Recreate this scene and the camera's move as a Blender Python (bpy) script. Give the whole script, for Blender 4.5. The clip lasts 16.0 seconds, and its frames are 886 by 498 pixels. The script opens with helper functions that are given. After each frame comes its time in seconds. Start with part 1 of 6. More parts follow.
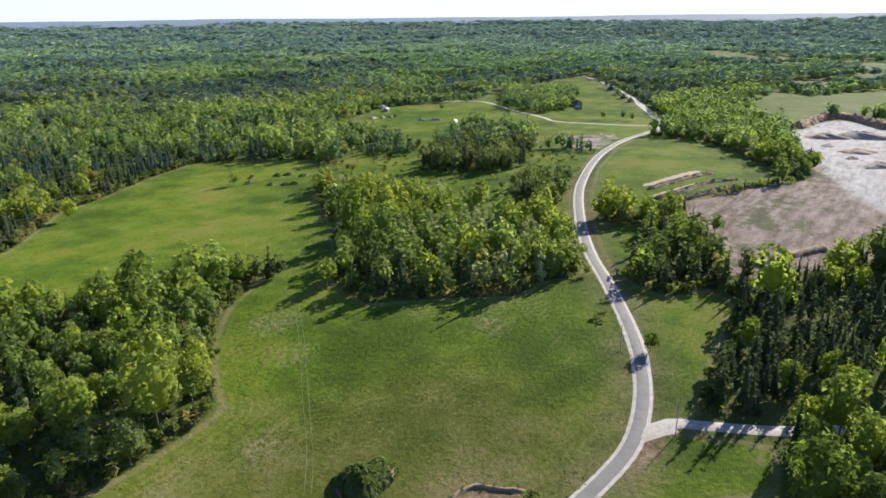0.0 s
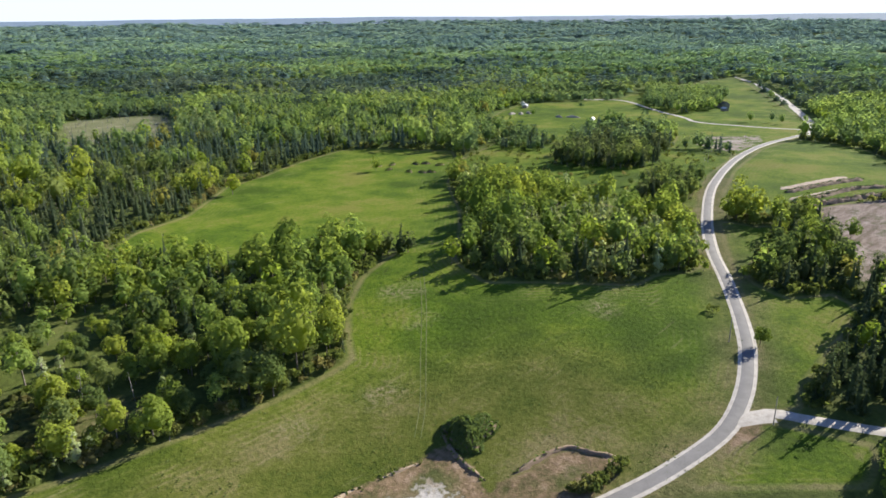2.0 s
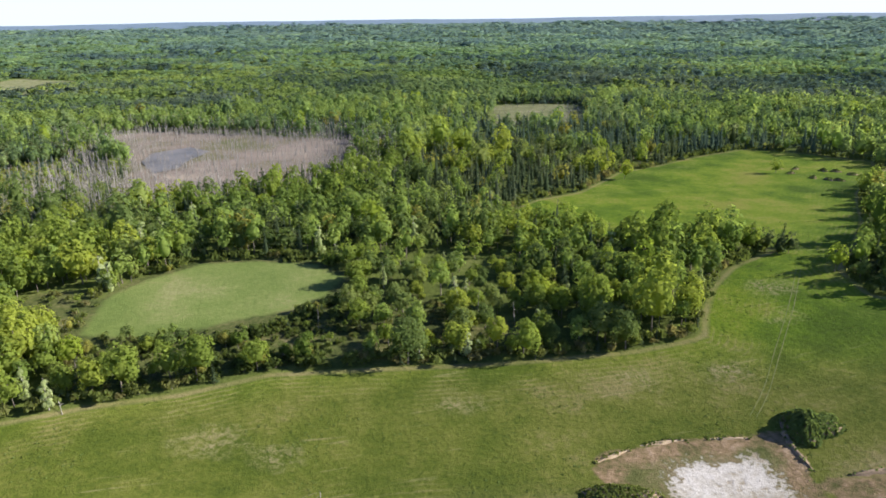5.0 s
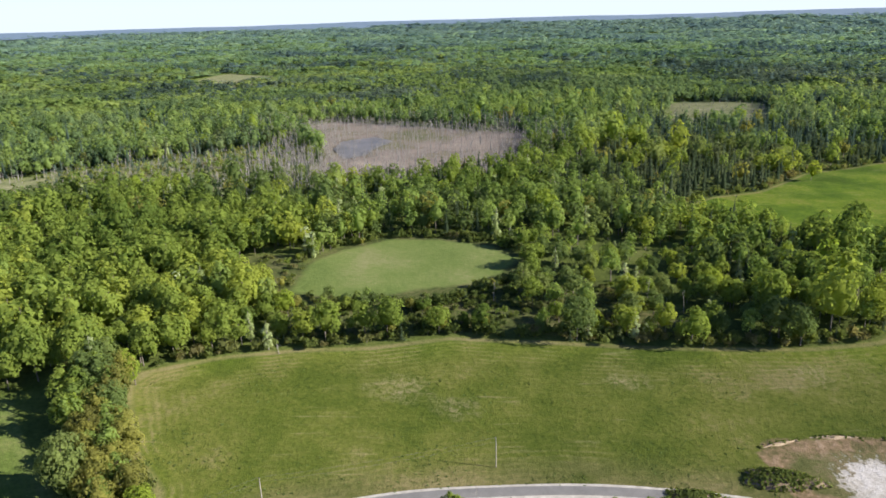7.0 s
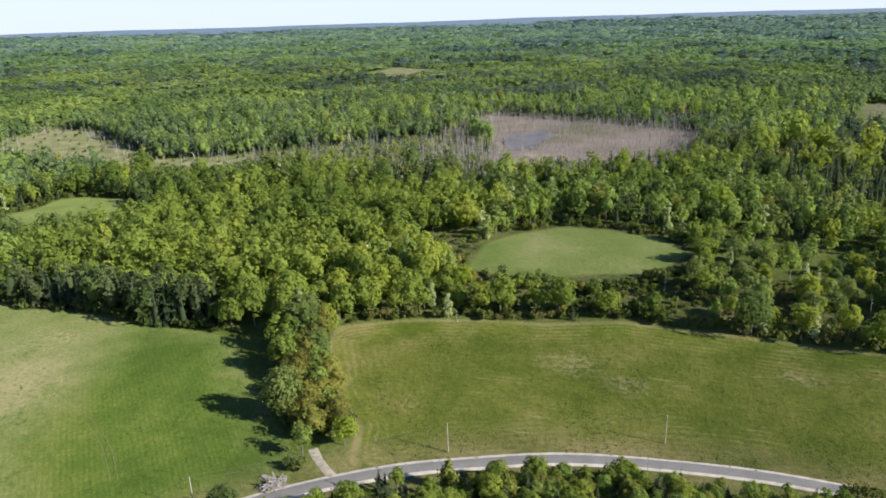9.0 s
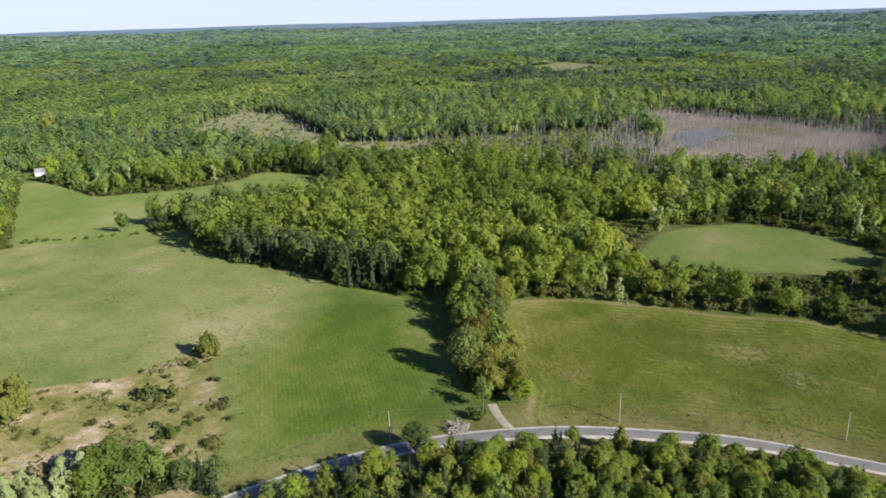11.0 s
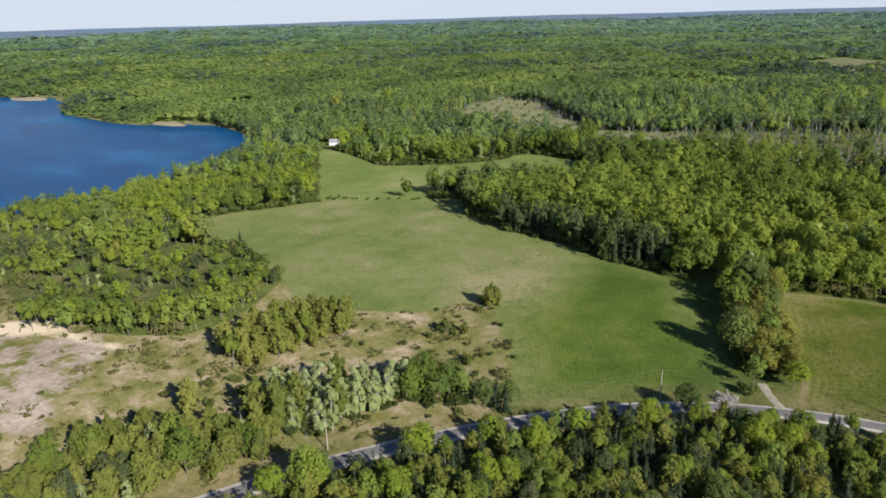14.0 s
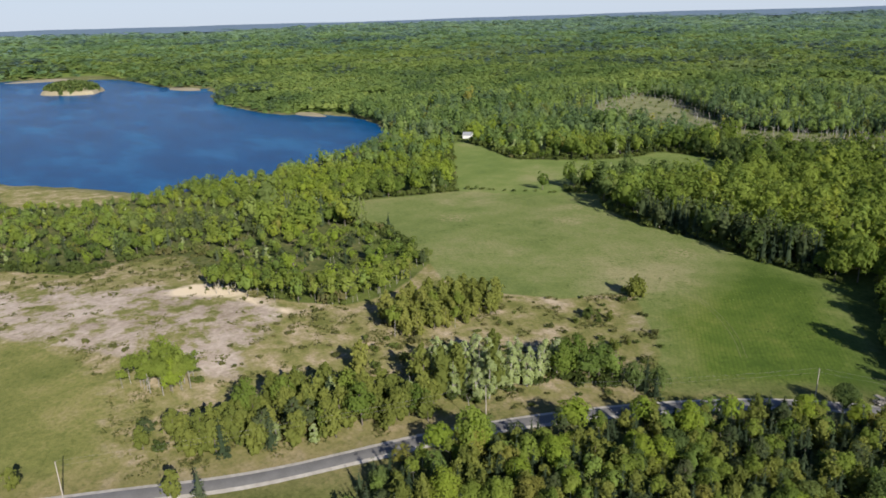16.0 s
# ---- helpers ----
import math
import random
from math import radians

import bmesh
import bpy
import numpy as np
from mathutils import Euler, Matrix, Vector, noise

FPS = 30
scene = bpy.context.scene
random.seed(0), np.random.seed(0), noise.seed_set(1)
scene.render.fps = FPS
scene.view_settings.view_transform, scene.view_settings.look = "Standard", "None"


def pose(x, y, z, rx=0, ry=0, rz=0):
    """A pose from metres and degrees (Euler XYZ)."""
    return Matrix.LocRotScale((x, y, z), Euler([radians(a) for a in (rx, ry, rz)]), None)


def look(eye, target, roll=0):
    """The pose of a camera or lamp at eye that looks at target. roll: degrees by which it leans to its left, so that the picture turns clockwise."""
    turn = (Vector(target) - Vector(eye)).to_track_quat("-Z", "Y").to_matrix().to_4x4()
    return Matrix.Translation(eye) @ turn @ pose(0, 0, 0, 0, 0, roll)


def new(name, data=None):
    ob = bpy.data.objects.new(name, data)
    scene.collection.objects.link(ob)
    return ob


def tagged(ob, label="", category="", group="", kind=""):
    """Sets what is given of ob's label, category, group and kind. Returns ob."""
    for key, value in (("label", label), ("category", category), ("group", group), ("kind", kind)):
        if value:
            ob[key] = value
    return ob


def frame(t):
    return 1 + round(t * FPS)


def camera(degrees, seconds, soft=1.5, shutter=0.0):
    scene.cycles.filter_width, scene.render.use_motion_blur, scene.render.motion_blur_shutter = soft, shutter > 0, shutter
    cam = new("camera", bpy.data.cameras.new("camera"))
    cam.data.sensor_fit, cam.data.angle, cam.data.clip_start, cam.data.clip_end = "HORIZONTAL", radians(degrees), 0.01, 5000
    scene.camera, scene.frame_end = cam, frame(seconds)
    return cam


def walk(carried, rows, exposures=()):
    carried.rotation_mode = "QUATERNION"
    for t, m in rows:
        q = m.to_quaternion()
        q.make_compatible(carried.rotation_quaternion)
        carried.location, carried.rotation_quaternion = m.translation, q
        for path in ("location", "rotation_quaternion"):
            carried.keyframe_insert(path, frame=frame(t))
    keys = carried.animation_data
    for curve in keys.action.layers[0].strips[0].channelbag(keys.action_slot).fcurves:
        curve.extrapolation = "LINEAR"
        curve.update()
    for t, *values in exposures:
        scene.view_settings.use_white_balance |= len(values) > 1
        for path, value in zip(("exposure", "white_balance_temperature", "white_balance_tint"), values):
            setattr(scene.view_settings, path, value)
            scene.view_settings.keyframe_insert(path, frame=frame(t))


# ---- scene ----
# ---------------------------------------------------------------- camera and its way
PATH = [
    (0.0, 34.48, 65.23, 113.31, -57.36, -18.43, -0.60),
    (0.5, 30.89, 61.39, 113.01, -55.62, -18.41, -0.57),
    (1.0, 27.64, 57.41, 112.91, -53.41, -18.44, -0.55),
    (1.5, 24.58, 53.05, 112.90, -50.29, -18.46, -0.53),
    (2.0, 21.75, 48.34, 112.90, -45.86, -18.45, -0.52),
    (2.5, 19.22, 43.52, 112.85, -40.40, -18.42, -0.49),
    (3.0, 16.93, 38.71, 112.76, -34.65, -18.38, -0.46),
    (3.5, 14.89, 33.91, 112.64, -29.03, -18.34, -0.45),
    (4.0, 12.91, 28.96, 112.53, -23.51, -18.32, -0.49),
    (4.5, 10.87, 23.82, 112.47, -18.35, -18.31, -0.62),
    (5.0, 8.85, 18.68, 112.41, -13.68, -18.29, -0.84),
    (5.5, 6.87, 13.69, 112.37, -9.54, -18.26, -1.11),
    (6.0, 4.81, 8.93, 112.35, -5.94, -18.24, -1.37),
    (6.5, 2.55, 4.41, 112.36, -2.84, -18.22, -1.57),
    (7.0, 0.06, 0.06, 112.37, -0.07, -18.21, -1.67),
    (7.5, -2.53, -4.27, 112.26, 2.70, -18.18, -1.71),
    (8.0, -5.00, -8.71, 112.09, 5.88, -18.15, -1.73),
    (8.5, -7.25, -13.16, 111.99, 9.33, -18.14, -1.76),
    (9.0, -9.28, -17.48, 111.87, 12.58, -18.14, -1.79),
    (9.5, -11.12, -21.83, 111.66, 15.62, -18.16, -1.80),
    (10.0, -12.74, -26.37, 111.35, 18.65, -18.17, -1.78),
    (10.5, -14.15, -31.17, 110.96, 21.81, -18.17, -1.73),
    (11.0, -15.33, -36.21, 110.54, 25.16, -18.15, -1.67),
    (11.5, -16.29, -41.41, 110.19, 28.67, -18.13, -1.62),
    (12.0, -17.05, -46.64, 110.03, 32.13, -18.12, -1.61),
    (12.5, -17.63, -51.80, 110.08, 35.31, -18.17, -1.64),
    (13.0, -18.00, -56.87, 110.05, 38.30, -18.21, -1.64),
    (13.5, -18.15, -61.93, 109.93, 41.31, -18.24, -1.62),
    (14.0, -18.13, -66.95, 109.92, 44.23, -18.27, -1.65),
    (14.5, -18.07, -71.95, 110.04, 46.89, -18.29, -1.69),
    (15.0, -17.98, -76.77, 110.21, 49.21, -18.32, -1.73),
    (15.5, -17.93, -81.29, 110.26, 51.30, -18.33, -1.75),
    (16.0, -18.03, -85.63, 110.07, 53.86, -18.28, -1.74),
]


def aim(x, y, z, yaw, pitch, roll):
    """Pose of the drone's camera from its place and its yaw, pitch and roll in degrees."""
    a, p = radians(yaw), radians(pitch)
    way = Vector((-math.sin(a) * math.cos(p), math.cos(a) * math.cos(p), math.sin(p)))
    eye = Vector((x, y, z))
    return look(eye, eye + way * 100, roll)


cam = camera(64.36, 16.0, soft=1.7)
walk(cam, [(t, aim(*row)) for t, *row in PATH], exposures=[(0.0, 1.11), (3.5, 1.18), (7.5, 1.00), (9.0, 0.92), (12.0, 0.72), (16.0, 0.45)])

# ---------------------------------------------------------------- sky and sun
SUN_EL, SUN_AZ = radians(27.5), radians(100)  # azimuth clockwise from +y
world = bpy.data.worlds.new("world")
scene.world = world
world.use_nodes = True
wn = world.node_tree.nodes
sky = wn.new("ShaderNodeTexSky")
sky.sky_type = "NISHITA"
sky.sun_disc = False
sky.sun_elevation, sky.sun_rotation = SUN_EL, SUN_AZ
sky.altitude, sky.air_density, sky.dust_density, sky.ozone_density = 100, 1.0, 0.25, 1.0
cool = wn.new("ShaderNodeMix")
cool.data_type, cool.blend_type = "RGBA", "MULTIPLY"
cool.inputs[0].default_value, cool.inputs[7].default_value = 1.0, (0.42, 0.485, 0.71, 1)
world.node_tree.links.new(sky.outputs[0], cool.inputs[6])
# the sky pales evenly towards the horizon
up = wn.new("ShaderNodeSeparateXYZ")
world.node_tree.links.new(wn.new("ShaderNodeTexCoord").outputs["Generated"], up.inputs[0])
low = wn.new("ShaderNodeMapRange")
low.inputs[1].default_value, low.inputs[2].default_value, low.inputs[3].default_value, low.inputs[4].default_value = 0.02, 0.30, 0.88, 0.0
world.node_tree.links.new(up.outputs["Z"], low.inputs[0])
veil = wn.new("ShaderNodeMix")
veil.data_type = "RGBA"
veil.inputs[7].default_value = (4.3, 4.95, 5.9, 1)
world.node_tree.links.new(low.outputs[0], veil.inputs[0])
world.node_tree.links.new(cool.outputs[2], veil.inputs[6])
world.node_tree.links.new(veil.outputs[2], wn["Background"].inputs[0])
wn["Background"].inputs[1].default_value = 0.105

sun_data = bpy.data.lights.new("sun", "SUN")
sun_data.energy, sun_data.angle, sun_data.color = 5.0, radians(0.5), (1.0, 0.93, 0.82)
sun = new("sun", sun_data)
sun_dir = Vector((math.sin(SUN_AZ) * math.cos(SUN_EL), math.cos(SUN_AZ) * math.cos(SUN_EL), math.sin(SUN_EL)))
sun.matrix_basis = look((200, 0, 300), Vector((200, 0, 300)) - sun_dir)

# ---------------------------------------------------------------- land plan (metres)
HILLS = [  # x, y, height, spread
    (520, 150, 11, 160), (-240, -50, 11, 95), (135, 145, -7, 65), (10, 175, -5, 70), (250, 240, 5.5, 70),
    (-800, 150, -14, 260), (-20, 350, 6, 90), (-230, 190, 2.5, 120), (90, 330, 3, 120),
]
LAKE_Z = -11.5


def terrain(x, y):
    """Height of the land: soft hills, the lake's basin and a slow rise fitted to the camera's horizon."""
    x, y = np.asarray(x, float), np.asarray(y, float)
    z = np.zeros(np.broadcast(x, y).shape)
    for a, b, h, s in HILLS:
        z = z + h * np.exp(-((x - a) ** 2 + (y - b) ** 2) / (2 * s * s))
    z = z + 0.25 * near_noise(x, y, 17)
    r = np.hypot(x, y)
    k = np.clip((r - 1500) / 3300, 0, 1)
    z = z + 82 * k * k * (1.6 - 0.6 * k)
    z = z + k * 9 * np.sin(x * 0.0031 + 1) * np.sin(y * 0.0027 + 2)
    lake = outline(LAKE, x, y)
    return np.where(lake < 70, np.minimum(z, LAKE_Z + np.clip(lake, -30, 70) * 0.06 + np.clip(lake - 5, 0, 70) * 0.2), z)


def near_noise(x, y, s):
    return np.sin(x / s + 1.3 * np.sin(y / s * 0.7)) * np.sin(y / s * 1.1 + 0.8 * np.sin(x / s * 0.9 + 2))


LATTICE = np.random.default_rng(3).uniform(-1, 1, (128, 128))


def patches(x, y, s):
    """Uneven patches about s metres wide, from -1 to 1, with a finer grain half as strong."""
    total = 0.0
    for scale, k in ((s, 0.72), (s * 0.43, 0.40)):
        u, v = np.asarray(x, float) / scale + 40.3, np.asarray(y, float) / scale + 17.7
        i, j = np.floor(u).astype(int), np.floor(v).astype(int)
        fu, fv = u - i, v - j
        fu, fv = fu * fu * (3 - 2 * fu), fv * fv * (3 - 2 * fv)
        p = lambda a, b: LATTICE[a % 128, b % 128]
        total = total + k * 1.25 * ((p(i, j) * (1 - fu) + p(i + 1, j) * fu) * (1 - fv) + (p(i, j + 1) * (1 - fu) + p(i + 1, j + 1) * fu) * fv)
    return np.clip(total, -1, 1)


def outline(poly, x, y):
    """Signed distance to a closed outline, negative inside."""
    x, y = np.asarray(x, float), np.asarray(y, float)
    shape = np.broadcast(x, y).shape
    px, py = np.broadcast_to(x, shape).ravel(), np.broadcast_to(y, shape).ravel()
    best, inside = np.full(px.shape, 1e12), np.zeros(px.shape, bool)
    n = len(poly)
    for i in range(n):
        (ax, ay), (bx, by) = poly[i], poly[(i + 1) % n]
        ex, ey = bx - ax, by - ay
        k = np.clip(((px - ax) * ex + (py - ay) * ey) / (ex * ex + ey * ey + 1e-9), 0, 1)
        best = np.minimum(best, (px - ax - k * ex) ** 2 + (py - ay - k * ey) ** 2)
        if ay != by:
            cross = ((ay > py) != (by > py)) & (px < (py - ay) * ex / ey + ax)
            inside ^= cross
    d = np.sqrt(best)
    return np.where(inside, -d, d).reshape(shape)


def curve_points(pts, step):
    """A smooth line through the points, cut into even steps."""
    p = np.array([pts[0], *pts, pts[-1]], float)
    out = []
    for i in range(1, len(p) - 2):
        n = max(2, int(np.linalg.norm(p[i + 1] - p[i]) / step))
        for k in np.arange(n) / n:
            a, b, c, d = p[i - 1], p[i], p[i + 1], p[i + 2]
            out.append(0.5 * (2 * b + (c - a) * k + (2 * a - 5 * b + 4 * c - d) * k * k + (3 * b - a - 3 * c + d) * k ** 3))
    out.append(p[-2])
    return np.array(out)


def line_distance(line, x, y):
    """Distance to an open line."""
    best = np.full(np.shape(x), 1e12)
    for (ax, ay), (bx, by) in zip(line[:-1], line[1:]):
        ex, ey = bx - ax, by - ay
        k = np.clip(((x - ax) * ex + (y - ay) * ey) / (ex * ex + ey * ey + 1e-9), 0, 1)
        best = np.minimum(best, (x - ax - k * ex) ** 2 + (y - ay - k * ey) ** 2)
    return np.sqrt(best)


LAKE = [(-760, -90), (-692, -43), (-628, 9), (-559, 47), (-556, 107), (-577, 187), (-620, 264), (-686, 337), (-770, 366), (-870, 372), (-960, 305), (-1150, 300),
        (-1330, 368), (-1420, 395), (-1500, 330), (-1760, 330), (-2030, 310), (-2060, 200), (-2080, 80), (-2030, -120), (-1400, -260), (-900, -180)]
MEADOW = [(-103, 200), (-104, 213), (-78, 224), (-50, 229), (-26, 230), (2, 236), (24, 233), (49, 230), (91, 225), (127, 221), (154, 222), (163, 236),
          (179, 255), (200, 271), (232, 284), (222, 300), (185, 312), (155, 330), (138, 360), (135, 391), (166, 419), (203, 434), (256, 485), (298, 500),
          (351, 525), (401, 540), (422, 525), (459, 459), (431, 427), (365, 374), (310, 312), (262, 268), (240, 251), (231, 226), (248, 208), (271, 180),
          (286, 180), (300, 171), (322, 172), (300, 152), (272, 133), (244, 118), (214, 108), (181, 110), (120, 132), (80, 144), (31, 151), (-14, 148), (-44, 138),
          (-70, 127), (-75, 151), (-90, 170)]
SMALL_FIELD = [(-65, 276), (-61, 308), (-49, 323), (-24, 336), (0, 332), (23, 321), (35, 305), (25, 289), (14, 279), (-4, 276), (-19, 271), (-46, 270)]
LEFT_FIELD = [(-414, 118), (-410, 147), (-386, 201), (-354, 233), (-311, 252), (-284, 226), (-243, 212), (-206, 210), (-178, 201), (-154, 202),
              (-137, 198), (-119, 172), (-100, 151), (-86, 134), (-82, 122), (-103, 97), (-132, 72), (-145, 95), (-167, 114), (-184, 130), (-190, 120),
              (-198, 101), (-215, 87), (-242, 77), (-272, 91), (-330, 107), (-377, 102)]
LAKE_FIELD = [(-390, 199), (-463, 252), (-550, 317), (-572, 342), (-521, 330), (-450, 305), (-421, 321), (-398, 337), (-378, 373), (-378, 402), (-346, 408), (-316, 400), (-279, 343), (-311, 319), (-332, 297), (-340, 276), (-340, 254), (-327, 233), (-359, 213)]
SAND_LAND = [(-440, -110), (-404, -69), (-362, -42), (-372, -12), (-362, 10), (-330, 14), (-296, 6), (-250, 14), (-225, 42), (-235, 62), (-238, 80), (-215, 89), (-198, 103), (-189, 123),
             (-180, 128), (-165, 116), (-143, 97), (-130, 75), (-132, 45), (-143, 14), (-150, -15), (-160, -46), (-174, -77), (-200, -120)]
SAND_PATCH = [(-400, -100), (-353, -66), (-359, -54), (-322, -40), (-313, -19), (-285, 2), (-250, 10), (-232, -4), (-221, -18), (-203, -27), (-219, -37),
              (-235, -46), (-257, -58), (-291, -79)]
FARM = [(581, 539), (694, 600), (772, 626), (877, 560), (990, 577), (1258, 581), (1330, 572), (971, 370), (760, 250), (689, 258), (568, 255), (550, 309),
        (644, 348), (654, 429), (542, 403), (549, 445)]
BANK_FIELD = [(430, 214), (501, 236), (603, 256), (690, 256), (655, 192), (525, 111), (495, 133), (420, 165), (398, 178), (388, 196)]
QUARRY = [(425, 168), (456, 149), (493, 130), (515, 112), (553, 101), (600, 118), (644, 126), (751, 152), (883, 143), (940, 109), (878, 60), (430, 38), (388, 64),
          (342, 100), (338, 118), (386, 129)]
PIT = [(769, 157), (821, 145), (903, 124), (903, 93), (843, 60), (460, 50), (495, 76), (565, 98), (640, 118), (709, 136)]
TUSSOCKS = [(-97, 314), (-92, 323), (-66, 319), (-66, 280), (-72, 272), (-90, 289)]
VERGE_FIELD = [(381, 195), (382, 174), (392, 165), (328, 153), (309, 148), (302, 131), (321, 117), (307, 104), (278, 103), (238, 102), (225, 98), (214, 112),
               (254, 124), (298, 150)]
LOW_FIELD = [(214, 112), (224, 76), (201, 74), (170, 112)]
EAST_FIELDS = [(1008, 228), (1096, 221), (1195, 219), (1146, 169), (1216, 126), (1290, 83), (1300, 50), (950, 60), (924, 126), (807, 150), (796, 161), (840, 187)]
MID_FIELD = [(1318, 237), (1408, 218), (1412, 168), (1507, 89), (1507, 60), (1437, 70), (1355, 125), (1259, 200)]
FAR_FIELD = [(2211, 587), (2240, 510), (2016, 353), (1894, 223), (1923, 80), (1544, 70), (1527, 125), (1737, 148), (1809, 228), (1764, 328), (1802, 434)]
DEAD_SWAMP = [(-163, 794), (-117, 830), (92, 700), (58, 530), (-8, 497), (-92, 478), (-105, 640)]
MARSH = [(-635, 621), (-658, 734), (-563, 692), (-456, 590), (-395, 540), (-331, 555), (-266, 606), (-195, 635), (-145, 693), (-95, 540), (-130, 482),
         (-225, 485), (-290, 468), (-340, 458), (-375, 474), (-490, 520), (-560, 515)]
CLEARING = [(235, 745), (304, 927), (408, 889), (345, 725)]
EARTH_A = [(86, 172), (115, 175), (145, 168), (146, 158), (139, 149), (136, 136), (110, 134), (88, 150)]
WORN_CORNER = [(214, 110), (221, 104), (214, 103), (196, 107), (188, 110), (203, 112)]
EARTH_B = [(144, 148), (167, 143), (174, 128), (167, 126), (150, 128), (140, 139)]
WHITE_SAND = [(102, 166), (113, 167), (127, 165), (133, 158), (134, 149), (132, 140), (104, 146)]
BRUSH = [(-66, 268), (-30, 264), (2, 268), (30, 296), (55, 290), (80, 262), (106, 240), (85, 230), (25, 240), (-30, 236), (-66, 238)]
BEACH = [(-720, -62), (-681, -20), (-570, 54), (-536, 38), (-540, 0), (-560, -40), (-664, -70)]
EDGE_SCRUB = [(-75, 262), (-68, 300), (-52, 327), (-26, 340), (0, 337), (26, 325), (39, 305), (28, 285), (0, 262)]
YOUNG_LAND = [(-560, -130), (-540, 30), (-470, 90), (-380, 100), (-300, 80), (-262, 55), (-262, 25), (-300, 0), (-362, 5), (-372, -40), (-440, -110)]
LOW_GROVE = [(-50, 127), (-40, 132), (-12, 142), (16, 145), (60, 143), (100, 134), (90, 112), (20, 112), (-50, 96)]
BARE_STRIP = [(-281, -4), (-258, 12), (-239, 29), (-239, 47), (-250, 67), (-269, 91), (-248, 92), (-216, 86), (-186, 96), (-171, 80), (-198, 68), (-197, 56), (-192, 33), (-196, 26), (-213, 27), (-222, 15), (-255, -1)]
YOUNG_MARSH = [(-302, 526), (-314, 606), (-263, 692), (-159, 720), (-102, 583), (-102, 500), (-215, 490)]
VALLEY = [(384, 371), (385, 325), (375, 276), (366, 235), (366, 202), (378, 202), (434, 226), (478, 241), (541, 253), (572, 263), (573, 315),
          (542, 403), (519, 460), (463, 438), (431, 427)]
GREEN_LEFT = [(-291, -79), (-266, -65), (-223, -58), (-196, -66), (-181, -60), (-178, -75), (-192, -100), (-250, -150), (-330, -120)]
CREST = [(-299, -24), (-303, -8), (-293, 3), (-274, 5), (-277, -3), (-287, -13)]
CREST_ARM = [(-281, 1), (-267, 5), (-252, 9), (-242, 12), (-240, 10), (-250, 6), (-264, 1), (-275, -2)]
GRAVEL_PAD = [(572, 266), (600, 310), (650, 322), (690, 290), (640, 268)]
MID_CLEARING = [(-520, 1400), (-497, 1703), (-300, 1540), (-360, 1290)]
FRONT_FIELD = [(-110, 215), (-60, 235), (60, 235), (110, 222), (150, 212), (205, 190), (222, 150), (195, 116), (140, 128), (110, 135), (70, 135), (0, 140), (-60, 120), (-80, 140), (-100, 180)]
OPEN = [VALLEY, GREEN_LEFT, MID_CLEARING, MEADOW, SMALL_FIELD, LEFT_FIELD, LAKE_FIELD, SAND_LAND, FARM, BANK_FIELD, QUARRY, VERGE_FIELD, LOW_FIELD, EAST_FIELDS, MID_FIELD, FAR_FIELD, TUSSOCKS,
        DEAD_SWAMP, MARSH, CLEARING, LAKE, BEACH]

ROAD = curve_points([(-250, -230), (-215, -150), (-192, -105), (-176, -75), (-162, -46), (-153, -15), (-146, 14), (-134, 45), (-121, 71), (-106, 95),
                     (-88, 114), (-66, 129), (-44, 140), (-14, 149.5), (16, 153), (48, 152), (80, 146), (120, 134), (160, 121), (181, 115.5), (200, 112.5),
                     (214, 113.5), (229, 117), (244, 122.5), (258, 129), (289, 147), (328, 172), (357, 188), (389, 203), (435, 222), (480, 236),
                     (542, 251), (606, 261), (681, 264), (745, 258), (800, 240), (900, 190)], 4)
FAR_ROAD = curve_points([(735, 259), (780, 270), (874, 310), (1041, 393), (1206, 488), (1340, 582)], 8)
SIDE_ROAD = curve_points([(209, 112), (219, 106), (222, 98), (227, 85), (233, 73), (243, 58), (255, 42), (275, 20)], 3)
TRACK = curve_points([(860, 590), (884, 546), (823, 467), (777, 404), (753, 376), (751, 315), (765, 265)], 6)
DRIVE = curve_points([(-71, 126), (-75, 129.5), (-79, 133.5), (-82.5, 138)], 1.0)
GATEWAY = curve_points([(-83, 119), (-88, 123), (-91, 124)], 1.0)

# ---------------------------------------------------------------- materials
def nodes_of(name):
    m = bpy.data.materials.new(name)
    m.use_nodes = True
    nt = m.node_tree
    return m, nt, nt.nodes, nt.nodes["Principled BSDF"]


def add(nt, kind, ins=(), **props):
    """A node with its properties set and its inputs linked or filled."""
    nd = nt.nodes.new(kind)
    if "operation" in props:
        nd.operation = props["operation"]
    if "use_clamp" in props:
        nd.use_clamp = props["use_clamp"]
    if "data_type" in props:
        nd.data_type = props["data_type"]
    if "attribute_name" in props:
        nd.attribute_name = props["attribute_name"]
    for key, value in dict(ins).items():
        if isinstance(value, bpy.types.NodeSocket):
            nt.links.new(value, nd.inputs[key])
        else:
            nd.inputs[key].default_value = value
    return nd


def rgb(c):
    return (*c, 1.0)


def noise_at(nt, scale, detail=4, rough=0.55, vec=None):
    nd = add(nt, "ShaderNodeTexNoise", {"Scale": scale, "Detail": detail, "Roughness": rough})
    if vec is not None:
        nt.links.new(vec, nd.inputs["Vector"])
    return nd.outputs["Fac"]


def math_node(nt, op, a, b=0.0, clamp=False):
    return add(nt, "ShaderNodeMath", {0: a, 1: b}, operation=op, use_clamp=clamp).outputs[0]


